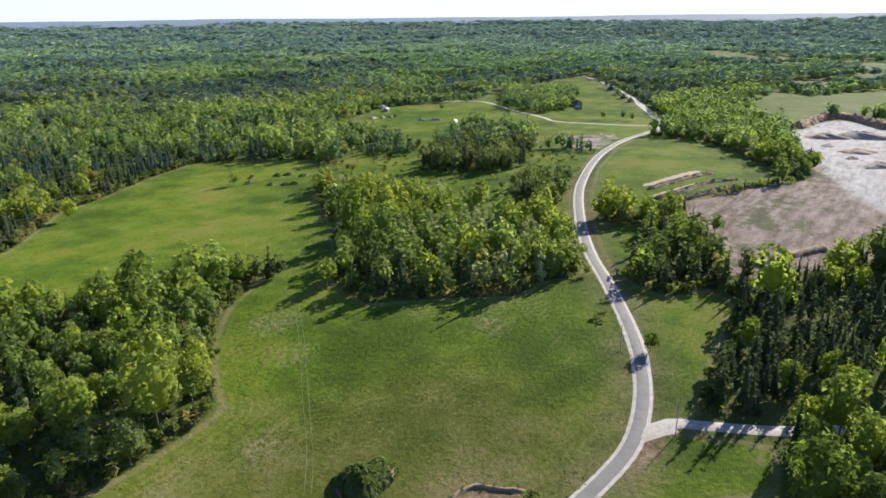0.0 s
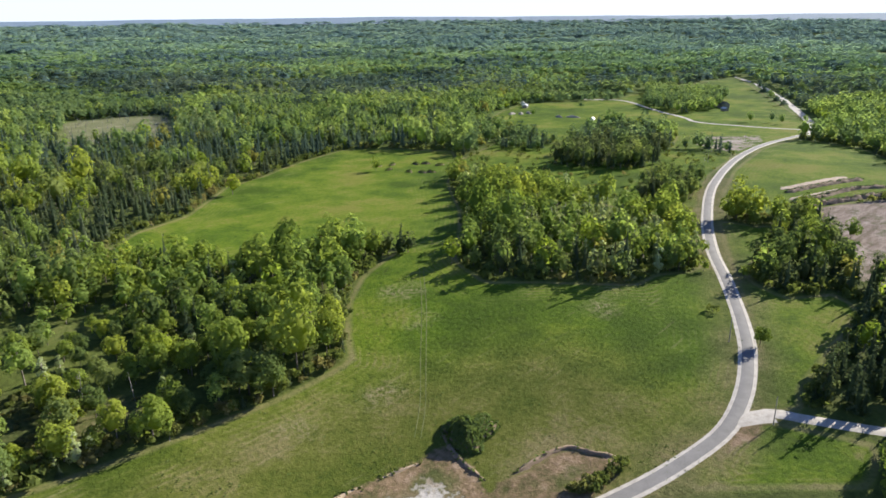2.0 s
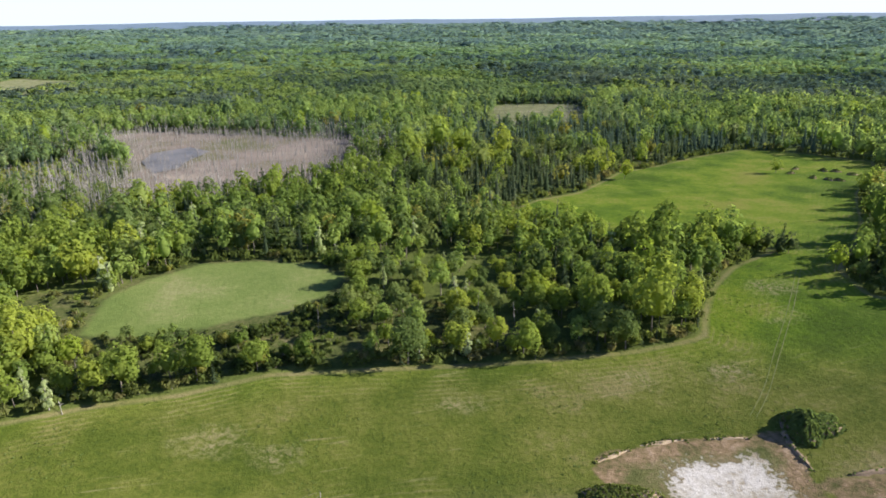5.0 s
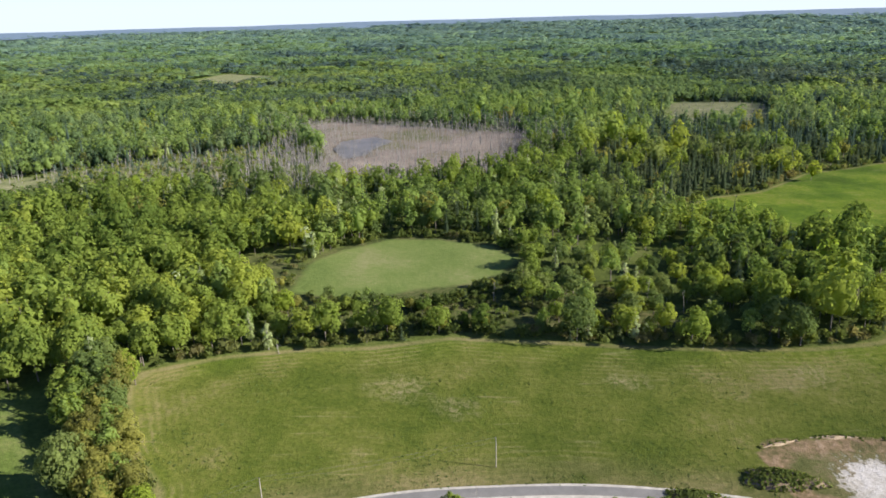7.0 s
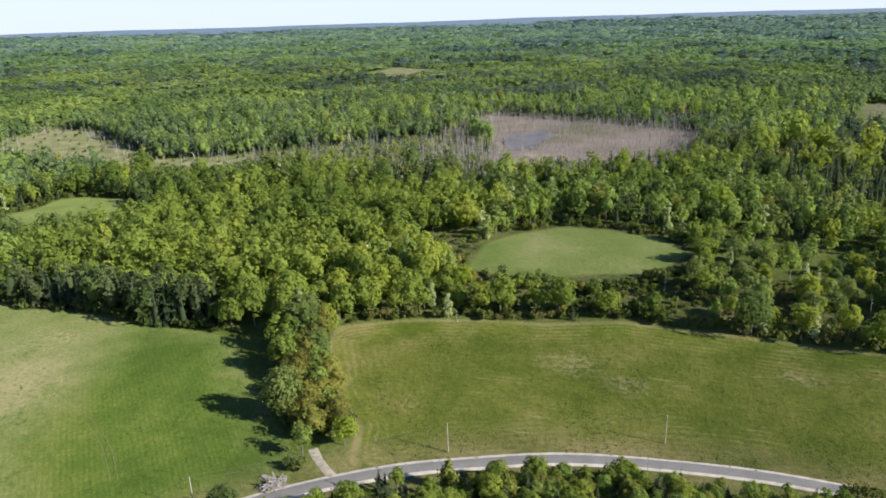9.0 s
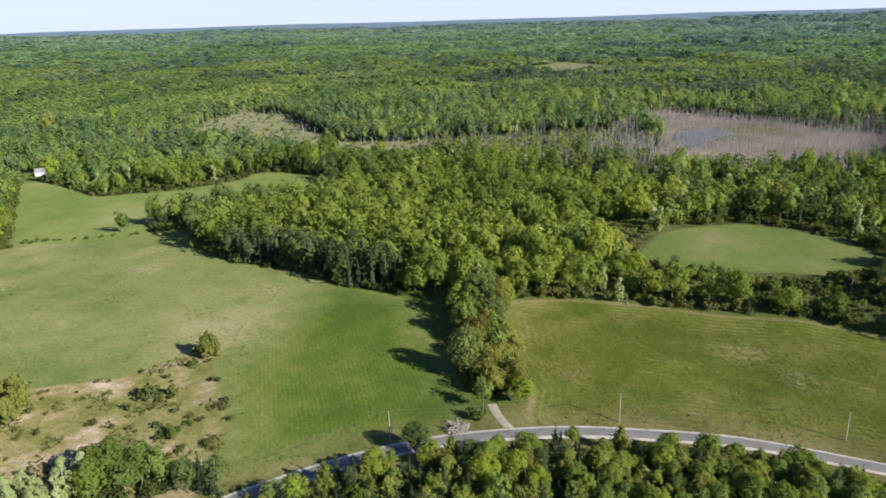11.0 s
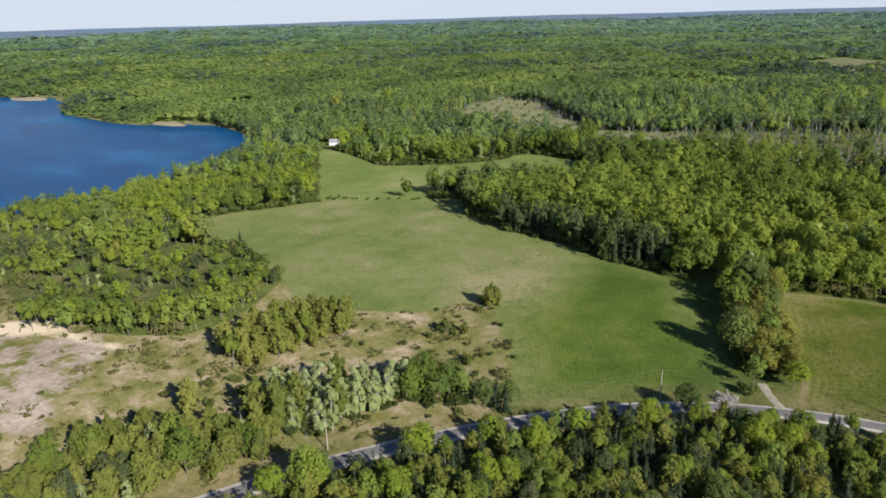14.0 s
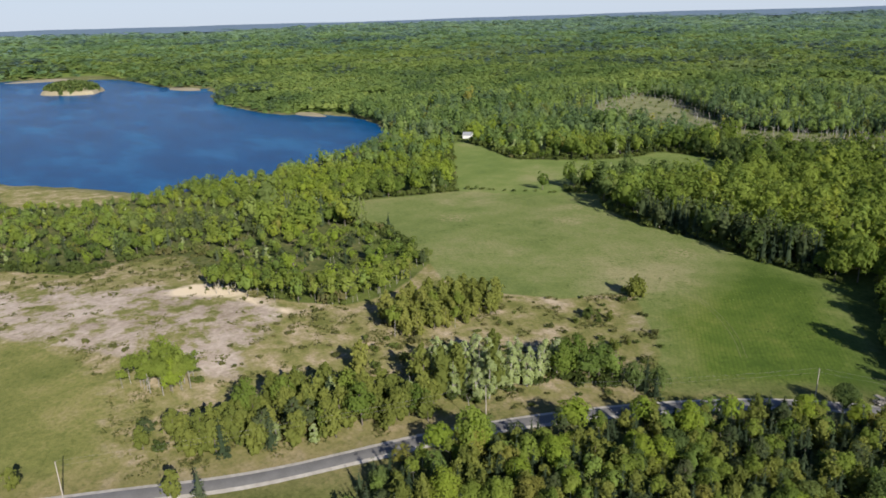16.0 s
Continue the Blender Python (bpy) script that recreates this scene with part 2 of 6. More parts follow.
def ramp_of(nt, fac, stops):
    nd = nt.nodes.new("ShaderNodeValToRGB")
    nt.links.new(fac, nd.inputs[0])
    el = nd.color_ramp.elements
    while len(el) < len(stops):
        el.new(0.5)
    for e, (p, c) in zip(el, stops):
        e.position, e.color = p, rgb(c)
    return nd.outputs[0]


def mix_col(nt, fac, a, b):
    nd = add(nt, "ShaderNodeMix", data_type="RGBA")
    for sock, value in ((nd.inputs[0], fac), (nd.inputs[6], a), (nd.inputs[7], b)):
        if isinstance(value, bpy.types.NodeSocket):
            nt.links.new(value, sock)
        else:
            sock.default_value = value if isinstance(value, float) else rgb(value)
    return nd.outputs[2]


def step_of(nt, value, lo, hi):
    """1 where value is under lo, 0 over hi."""
    nd = add(nt, "ShaderNodeMapRange", {0: value, 1: lo, 2: hi, 3: 1.0, 4: 0.0})
    return nd.outputs[0]


def bump_on(nt, bsdf, height, strength, dist):
    b = add(nt, "ShaderNodeBump", {"Strength": strength, "Distance": dist, "Height": height})
    nt.links.new(b.outputs[0], bsdf.inputs["Normal"])


def plain(name, c1, c2, scale, rough=0.85, bump=0.2, dist=0.05, metal=0.0):
    """A surface that varies between two colours at two scales, with fine relief."""
    m, nt, nd, b = nodes_of(name)
    pos = nt.nodes.new("ShaderNodeTexCoord").outputs["Object"]
    n1, n2 = noise_at(nt, scale, 5, 0.6, pos), noise_at(nt, scale * 9, 4, 0.6, pos)
    f = math_node(nt, "ADD", math_node(nt, "MULTIPLY", n1, 0.65), math_node(nt, "MULTIPLY", n2, 0.35))
    col = ramp_of(nt, f, [(0.35, c1), (0.65, c2)])
    nt.links.new(col, b.inputs["Base Color"])
    b.inputs["Roughness"].default_value, b.inputs["Metallic"].default_value = rough, metal
    bump_on(nt, b, n2, bump, dist)
    return m


def foliage(name, dark, light, odd, glow=0.50, use_tint=False, vary=1.0):
    """Leaves: diffuse and translucent, varied from tree to tree, clump to clump and leaf to leaf."""
    m, nt, nd, b = nodes_of(name)
    geo = nt.nodes.new("ShaderNodeNewGeometry")
    island = geo.outputs["Random Per Island"]
    if use_tint:
        each = add(nt, "ShaderNodeAttribute", attribute_name="tint").outputs["Fac"]
    else:
        each = nt.nodes.new("ShaderNodeObjectInfo").outputs["Random"]
    col = ramp_of(nt, each, [(0.0, dark), (0.55, light), (0.8, light), (1.0, odd)])
    leafy = noise_at(nt, 1.5, 3, 0.7, geo.outputs["Position"])
    shade = math_node(nt, "ADD", math_node(nt, "MULTIPLY", island, 0.16 * vary), math_node(nt, "MULTIPLY", leafy, 0.7 * vary))
    shade = math_node(nt, "ADD", shade, 1.125 - 0.43 * vary)
    col = add(nt, "ShaderNodeVectorMath", {0: col, 1: (1, 1, 1)}, operation="SCALE")
    nt.links.new(shade, col.inputs["Scale"])
    bump = add(nt, "ShaderNodeBump", {"Strength": 0.3, "Distance": 0.4, "Height": leafy})
    front = add(nt, "ShaderNodeVectorMath", {0: col.outputs[0], 1: (0.82, 0.91, 0.90)}, operation="MULTIPLY").outputs[0]
    through_leaf = add(nt, "ShaderNodeVectorMath", {0: col.outputs[0], 1: (1.09, 1.18, 0.86)}, operation="MULTIPLY").outputs[0]
    dif = add(nt, "ShaderNodeBsdfDiffuse", {"Color": front, "Roughness": 0.3, "Normal": bump.outputs[0]})
    tra = add(nt, "ShaderNodeBsdfTranslucent", {"Color": through_leaf, "Normal": bump.outputs[0]})
    mix = add(nt, "ShaderNodeMixShader", {0: glow, 1: dif.outputs[0], 2: tra.outputs[0]})
    out = [n for n in nt.nodes if n.type == "OUTPUT_MATERIAL"][0]
    nt.links.new(mix.outputs[0], out.inputs[0])
    nt.nodes.remove(b)
    return m


# distance haze is painted into these leaf colours, farthest woods first
HAZE_RIDGE_LEAF = {
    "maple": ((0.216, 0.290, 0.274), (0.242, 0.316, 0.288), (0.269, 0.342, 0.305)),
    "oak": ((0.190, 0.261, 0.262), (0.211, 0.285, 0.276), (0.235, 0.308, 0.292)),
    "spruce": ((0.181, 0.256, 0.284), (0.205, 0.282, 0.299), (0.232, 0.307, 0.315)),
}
HAZE_BLUE_LEAF = {
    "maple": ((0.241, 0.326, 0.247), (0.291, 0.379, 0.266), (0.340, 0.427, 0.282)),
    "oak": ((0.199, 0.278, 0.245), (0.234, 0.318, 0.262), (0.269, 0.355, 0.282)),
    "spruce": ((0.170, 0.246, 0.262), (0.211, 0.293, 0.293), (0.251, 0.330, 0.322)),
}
HAZE_PALE_LEAF = {  # woods on the rising land, with painted haze: paler, bluer leaves
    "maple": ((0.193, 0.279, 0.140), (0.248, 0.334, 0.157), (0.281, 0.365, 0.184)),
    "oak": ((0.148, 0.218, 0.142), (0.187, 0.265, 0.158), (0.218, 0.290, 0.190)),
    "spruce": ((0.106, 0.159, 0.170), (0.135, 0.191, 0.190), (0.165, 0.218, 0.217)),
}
LEAF = {  # dark, light, odd
    "maple": ((0.137, 0.181, 0.040), (0.244, 0.283, 0.060), (0.315, 0.332, 0.063)),
    "aspen": ((0.156, 0.204, 0.054), (0.252, 0.306, 0.079), (0.308, 0.345, 0.102)),
    "heath": ((0.101, 0.106, 0.040), (0.168, 0.159, 0.059), (0.218, 0.186, 0.084)),
    "oak": ((0.097, 0.128, 0.044), (0.164, 0.203, 0.066), (0.232, 0.256, 0.081)),
    "golden": ((0.234, 0.285, 0.046), (0.276, 0.317, 0.050), (0.307, 0.329, 0.054)),
    "poplar": ((0.299, 0.326, 0.138), (0.401, 0.422, 0.201), (0.481, 0.489, 0.279)),
    "spruce": ((0.064, 0.086, 0.048), (0.098, 0.122, 0.066), (0.142, 0.160, 0.092)),
    "cedar": ((0.181, 0.194, 0.050), (0.257, 0.258, 0.067), (0.306, 0.290, 0.081)),
    "bush": ((0.096, 0.118, 0.036), (0.160, 0.180, 0.052), (0.215, 0.185, 0.080)),
    "pine": ((0.080, 0.100, 0.046), (0.124, 0.142, 0.062), (0.160, 0.168, 0.078)),
    "ash": ((0.192, 0.177, 0.050), (0.292, 0.263, 0.068), (0.346, 0.327, 0.089)),
    "birch": ((0.148, 0.184, 0.039), (0.227, 0.259, 0.054), (0.285, 0.308, 0.073)),
}
MAT = {k: foliage("leaves_" + k, *v) for k, v in LEAF.items()}
MATW = {k: foliage("woodland_" + k, *v, use_tint=True) for k, v in LEAF.items()}
# woods halfway to the horizon: near green with a third of the painted haze
HAZE_MID_LEAF = {k: tuple(tuple(0.65 * p + 0.35 * q for p, q in zip(u, v)) for u, v in zip(LEAF[k], HAZE_PALE_LEAF[k])) for k in HAZE_PALE_LEAF}
MATM = {k: foliage("haze_midway_" + k, *v, use_tint=True, vary=0.7) for k, v in HAZE_MID_LEAF.items()}
MATF = {k: foliage("haze_distant_" + k, *v, use_tint=True, vary=0.3) for k, v in HAZE_PALE_LEAF.items()}
MATR = {k: foliage("haze_ridge_" + k, *v, use_tint=True, vary=0.3) for k, v in HAZE_RIDGE_LEAF.items()}
MATB = {k: foliage("haze_horizon_" + k, *v, use_tint=True, vary=0.3) for k, v in HAZE_BLUE_LEAF.items()}
bark = plain("bark", (0.10, 0.085, 0.07), (0.22, 0.19, 0.16), 0.8, 0.9, 0.5)
pale_bark = plain("pale_bark", (0.22, 0.205, 0.18), (0.38, 0.36, 0.33), 0.8, 0.85, 0.4)
grey_wood = plain("grey_wood", (0.18, 0.165, 0.15), (0.33, 0.31, 0.29), 0.7, 0.9, 0.4)
dirt = plain("dirt", (0.20, 0.175, 0.125), (0.42, 0.39, 0.33), 0.6, 0.95, 0.5)
asphalt = plain("asphalt", (0.135, 0.132, 0.126), (0.195, 0.190, 0.182), 0.25, 0.85, 0.2)
gravel = plain("gravel", (0.31, 0.285, 0.245), (0.50, 0.47, 0.42), 0.5, 0.95, 0.5)


def ground_material():
    m, nt, nd, b = nodes_of("ground")
    pos = nt.nodes.new("ShaderNodeTexCoord").outputs["Object"]

    def dist(name):
        return add(nt, "ShaderNodeAttribute", attribute_name=name).outputs["Fac"]

    big, mid, fine, grain = noise_at(nt, 0.012, 3, 0.5, pos), noise_at(nt, 0.06, 5, 0.6, pos), noise_at(nt, 0.5, 5, 0.65, pos), noise_at(nt, 2.2, 3, 0.6, pos)
    wob = math_node(nt, "MULTIPLY", math_node(nt, "SUBTRACT", noise_at(nt, 0.12, 5, 0.65, pos), 0.5), 14.0)
    mixed = math_node(nt, "ADD", math_node(nt, "MULTIPLY", mid, 0.55), math_node(nt, "MULTIPLY", fine, 0.45))
    # woodland floor: leaf litter and low green
    col = ramp_of(nt, mixed, [(0.36, (0.055, 0.070, 0.020)), (0.52, (0.095, 0.122, 0.030)), (0.68, (0.140, 0.150, 0.050))])
    # farther off, the floor is painted lighter leaf green to brighten crown gaps
    under = ramp_of(nt, mixed, [(0.36, (0.095, 0.135, 0.034)), (0.64, (0.150, 0.200, 0.050))])
    col = mix_col(nt, step_of(nt, dist("d_under"), -60.0, 60.0), col, under)

    def lay(base, name, top, lo=-0.6, hi=0.6, wobble=0.25):
        d = math_node(nt, "ADD", dist(name), math_node(nt, "MULTIPLY", wob, wobble))
        return mix_col(nt, step_of(nt, d, lo, hi), base, top)

    # scrub, marsh and dry grass
    patchwork = math_node(nt, "ADD", math_node(nt, "MULTIPLY", noise_at(nt, 0.10, 7, 0.72, pos), 0.75), math_node(nt, "MULTIPLY", mid, 0.25))
    scrub = ramp_of(nt, patchwork, [(0.38, (0.118, 0.124, 0.038)), (0.45, (0.172, 0.170, 0.060)), (0.51, (0.222, 0.198, 0.092)), (0.57, (0.305, 0.252, 0.160)), (0.65, (0.420, 0.352, 0.260))])
    marsh = ramp_of(nt, mixed, [(0.38, (0.120, 0.138, 0.056)), (0.50, (0.180, 0.192, 0.095)), (0.58, (0.230, 0.220, 0.130)), (0.66, (0.320, 0.285, 0.190))])
    swamp = ramp_of(nt, math_node(nt, "ADD", math_node(nt, "MULTIPLY", mixed, 0.5), math_node(nt, "MULTIPLY", big, 0.5)), [(0.38, (0.120, 0.130, 0.060)), (0.45, (0.180, 0.160, 0.110)), (0.52, (0.230, 0.190, 0.165)), (0.64, (0.330, 0.280, 0.230))])
    rough = ramp_of(nt, mixed, [(0.38, (0.044, 0.058, 0.020)), (0.48, (0.076, 0.092, 0.030)), (0.56, (0.118, 0.120, 0.048)), (0.66, (0.185, 0.158, 0.088))])
    col = lay(col, "d_scrub", scrub)
    col = lay(col, "d_rough", rough, -2.0, 2.0, 0.6)
    col = lay(col, "d_marsh", marsh, -4.0, 4.0, 1.0)
    col = lay(col, "d_swamp", swamp, -4.0, 4.0, 1.0)
    col = lay(col, "d_shore", ramp_of(nt, mixed, [(0.40, (0.075, 0.090, 0.034)), (0.50, (0.120, 0.128, 0.052)), (0.62, (0.230, 0.205, 0.120))]), 8.0, 20.0, 1.0)
    # fields: green grass with drier ground, edges mown in swaths that follow the field's outline
    coarse = noise_at(nt, 0.022, 4, 0.6, pos)
    gf = math_node(nt, "ADD", math_node(nt, "MULTIPLY", math_node(nt, "ADD", big, coarse), 0.30), math_node(nt, "MULTIPLY", mixed, 0.40))
    grass = ramp_of(nt, gf, [(0.42, (0.059, 0.104, 0.010)), (0.48, (0.088, 0.148, 0.012)), (0.525, (0.138, 0.196, 0.017)), (0.585, (0.200, 0.210, 0.040))])
    pale = ramp_of(nt, gf, [(0.41, (0.106, 0.142, 0.042)), (0.48, (0.142, 0.174, 0.056)), (0.54, (0.178, 0.194, 0.078)), (0.61, (0.250, 0.235, 0.120))])
    crop = ramp_of(nt, gf, [(0.43, (0.056, 0.096, 0.016)), (0.50, (0.085, 0.130, 0.022)), (0.57, (0.135, 0.164, 0.036))])
    across = add(nt, "ShaderNodeVectorMath", {0: pos, 1: (0.78, 0.62, 0.0)}, operation="DOT_PRODUCT").outputs["Value"]
    rows = math_node(nt, "SINE", math_node(nt, "MULTIPLY", math_node(nt, "ADD", across, math_node(nt, "MULTIPLY", wob, 0.08)), 4.6))
    crop = mix_col(nt, math_node(nt, "MULTIPLY", math_node(nt, "MAXIMUM", rows, 0.0), math_node(nt, "MULTIPLY", fine, 0.5)), crop, (0.038, 0.058, 0.014))
    # the front stretch is painted darker olive for the sun's angle on its grass
    front = ramp_of(nt, gf, [(0.41, (0.055, 0.080, 0.012)), (0.47, (0.082, 0.106, 0.017)), (0.53, (0.124, 0.137, 0.029)), (0.60, (0.200, 0.176, 0.075))])
    grass = mix_col(nt, step_of(nt, math_node(nt, "ADD", dist("d_front"), math_node(nt, "MULTIPLY", wob, 2.0)), -18.0, 18.0), grass, front)
    dg = dist("d_grass")
    swath = math_node(nt, "MULTIPLY", math_node(nt, "SINE", math_node(nt, "MULTIPLY", math_node(nt, "ADD", dg, math_node(nt, "MULTIPLY", wob, 0.25)), 2.5)),
                      step_of(nt, math_node(nt, "MULTIPLY", dg, -1.0), 3.0, 34.0))
    patchy = add(nt, "ShaderNodeMapRange", {0: mid, 1: 0.45, 2: 0.68, 3: 0.0, 4: 1.0}).outputs[0]
    streak = math_node(nt, "MULTIPLY", math_node(nt, "MAXIMUM", swath, 0.0), math_node(nt, "MULTIPLY", math_node(nt, "MULTIPLY", fine, patchy), 1.5))
    grass = mix_col(nt, streak, grass, (0.215, 0.190, 0.090))
    hollow = math_node(nt, "MULTIPLY", math_node(nt, "MAXIMUM", math_node(nt, "MULTIPLY", swath, -1.0), 0.0), math_node(nt, "MULTIPLY", mid, 0.45))
    grass = mix_col(nt, hollow, grass, (0.060, 0.082, 0.020))
    long = add(nt, "ShaderNodeMapping", {"Vector": pos, "Rotation": (0.0, 0.0, 0.06), "Scale": (0.035, 0.55, 0.3)}).outputs[0]
    line = add(nt, "ShaderNodeMapRange", {0: noise_at(nt, 1.0, 4, 0.6, long), 1: 0.60, 2: 0.70, 3: 0.0, 4: 1.0}).outputs[0]
    grass = mix_col(nt, math_node(nt, "MULTIPLY", line, math_node(nt, "MULTIPLY", math_node(nt, "MULTIPLY", patchy, fine), 1.3)), grass, (0.300, 0.260, 0.140))
    rim = step_of(nt, math_node(nt, "ABSOLUTE", math_node(nt, "ADD", dg, 1.4)), 0.5, 2.2)
    grass = mix_col(nt, math_node(nt, "MULTIPLY", rim, math_node(nt, "MULTIPLY", mid, 1.1)), grass, (0.235, 0.200, 0.105))
    col = lay(col, "d_grass", grass, wobble=0.15)
    col = lay(col, "d_pale", pale, wobble=0.2)
    mint = ramp_of(nt, gf, [(0.41, (0.098, 0.140, 0.038)), (0.48, (0.128, 0.172, 0.048)), (0.54, (0.158, 0.194, 0.062)), (0.61, (0.220, 0.222, 0.100))])
    col = lay(col, "d_mint", mint, -1.5, 1.5, 0.6)
    dry = ramp_of(nt, gf, [(0.41, (0.110, 0.128, 0.036)), (0.48, (0.158, 0.164, 0.052)), (0.53, (0.212, 0.196, 0.078)), (0.60, (0.290, 0.240, 0.140))])
    col = lay(col, "d_dry", dry, -2.0, 2.0, 0.8)
    col = lay(col, "d_crop", crop, -14.0, 10.0, 1.2)
    verge = add(nt, "ShaderNodeMapRange", {0: math_node(nt, "ADD", dist("d_road"), math_node(nt, "MULTIPLY", wob, 1.6)), 1: 5.0, 2: 17.0, 3: 0.75, 4: 0.0}).outputs[0]
    col = mix_col(nt, math_node(nt, "MULTIPLY", verge, math_node(nt, "MULTIPLY", mid, 1.5)), col, ramp_of(nt, mixed, [(0.40, (0.110, 0.108, 0.040)), (0.60, (0.225, 0.185, 0.095))]))
    # worn, bare spots inside the fields
    spot = math_node(nt, "ADD", dist("d_spot"), math_node(nt, "MULTIPLY", wob, 1.1))
    speck = add(nt, "ShaderNodeMapRange", {0: math_node(nt, "ADD", math_node(nt, "MULTIPLY", fine, 0.6), math_node(nt, "MULTIPLY", grain, 0.4)), 1: 0.46, 2: 0.58, 3: 0.0, 4: 0.9}).outputs[0]
    col = mix_col(nt, math_node(nt, "MULTIPLY", step_of(nt, spot, -3.0, 5.0), speck), col, (0.300, 0.255, 0.150))
    clod = noise_at(nt, 0.95, 2, 0.5, pos)
    mott = add(nt, "ShaderNodeMapRange", {0: clod, 1: 0.50, 2: 0.36, 3: 0.0, 4: 0.26}).outputs[0]
    rougher = add(nt, "ShaderNodeMapRange", {0: dist("d_mint"), 1: -1.0, 2: 2.0, 3: 0.15, 4: 1.0}).outputs[0]
    col = mix_col(nt, math_node(nt, "MULTIPLY", mott, rougher), col, (0.040, 0.062, 0.014))
    tuft = add(nt, "ShaderNodeMapRange", {0: math_node(nt, "ADD", math_node(nt, "MULTIPLY", mid, 0.4), math_node(nt, "MULTIPLY", fine, 0.6)), 1: 0.42, 2: 0.34, 3: 0.0, 4: 0.5}).outputs[0]
    col = mix_col(nt, math_node(nt, "MULTIPLY", tuft, rougher), col, (0.040, 0.060, 0.014))
    # sand, earth and white sand
    sand = ramp_of(nt, mixed, [(0.36, (0.215, 0.175, 0.130)), (0.5, (0.320, 0.268, 0.222)), (0.63, (0.430, 0.372, 0.318))])
    earth = ramp_of(nt, math_node(nt, "ADD", math_node(nt, "MULTIPLY", patchwork, 0.6), math_node(nt, "MULTIPLY", fine, 0.4)), [(0.38, (0.085, 0.088, 0.032)), (0.45, (0.150, 0.122, 0.060)), (0.52, (0.240, 0.170, 0.100)), (0.60, (0.350, 0.260, 0.175))])
    white = ramp_of(nt, mixed, [(0.40, (0.300, 0.255, 0.180)), (0.50, (0.490, 0.455, 0.400)), (0.60, (0.600, 0.570, 0.530))])
    island = math_node(nt, "MULTIPLY", math_node(nt, "SUBTRACT", math_node(nt, "ADD", math_node(nt, "MULTIPLY", patchwork, 0.7), math_node(nt, "MULTIPLY", noise_at(nt, 0.045, 7, 0.72, pos), 0.3)), 0.487), 60.0)
    ds = math_node(nt, "MAXIMUM", math_node(nt, "ADD", dist("d_sand"), wob), math_node(nt, "MULTIPLY", island, -1.0))
    col = mix_col(nt, step_of(nt, ds, -1.5, 1.5), col, sand)
    col = lay(col, "d_crest", (0.580, 0.490, 0.360), -1.5, 1.5, 0.6)
    # the quarry: a brown slope scored by diggings, and a pale floor
    along = add(nt, "ShaderNodeMapping", {"Vector": pos, "Rotation": (0.0, 0.0, 0.45), "Scale": (0.05, 0.22, 0.2)}).outputs[0]
    score = math_node(nt, "ADD", math_node(nt, "MULTIPLY", noise_at(nt, 1.0, 6, 0.65, along), 0.7), math_node(nt, "MULTIPLY", mixed, 0.3))
    slope = ramp_of(nt, score, [(0.36, (0.120, 0.110, 0.060)), (0.43, (0.200, 0.158, 0.118)), (0.50, (0.280, 0.222, 0.178)), (0.58, (0.370, 0.305, 0.255)), (0.66, (0.460, 0.400, 0.350))])
    pit = ramp_of(nt, score, [(0.38, (0.330, 0.300, 0.270)), (0.50, (0.500, 0.475, 0.445)), (0.62, (0.610, 0.590, 0.560))])
    weedy = add(nt, "ShaderNodeMapRange", {0: math_node(nt, "ADD", math_node(nt, "MULTIPLY", patchwork, 0.55), math_node(nt, "MULTIPLY", coarse, 0.45)), 1: 0.475, 2: 0.430, 3: 0.0, 4: 0.85}).outputs[0]
    slope = mix_col(nt, weedy, slope, (0.105, 0.115, 0.048))
    col = lay(col, "d_slope", slope, -1.0, 1.0, 0.4)
    col = lay(col, "d_pit", pit, -5.0, 5.0, 1.2)
    inner = ramp_of(nt, mixed, [(0.38, (0.075, 0.088, 0.028)), (0.5, (0.120, 0.122, 0.045)), (0.62, (0.190, 0.155, 0.085))])
    earth = mix_col(nt, step_of(nt, math_node(nt, "ADD", dist("d_earth"), math_node(nt, "MULTIPLY", wob, 1.0)), -8.0, -4.5), earth, inner)
    col = lay(col, "d_earth", earth, -0.8, 0.8, 0.7)
    dw = math_node(nt, "ADD", math_node(nt, "ADD", dist("d_white"), math_node(nt, "MULTIPLY", wob, 1.5)), math_node(nt, "MULTIPLY", math_node(nt, "SUBTRACT", fine, 0.42), 22.0))
    col = mix_col(nt, step_of(nt, dw, -1.5, 1.5), col, white)
    nt.links.new(col, b.inputs["Base Color"])
    b.inputs["Roughness"].default_value = 0.95
    b.inputs["Specular IOR Level"].default_value = 0.06
    b.inputs["Diffuse Roughness"].default_value = 0.38
    bump_on(nt, b, math_node(nt, "ADD", fine, math_node(nt, "MULTIPLY", grain, 0.5)), 0.9, 0.45)
    return m


ground_mat = ground_material()


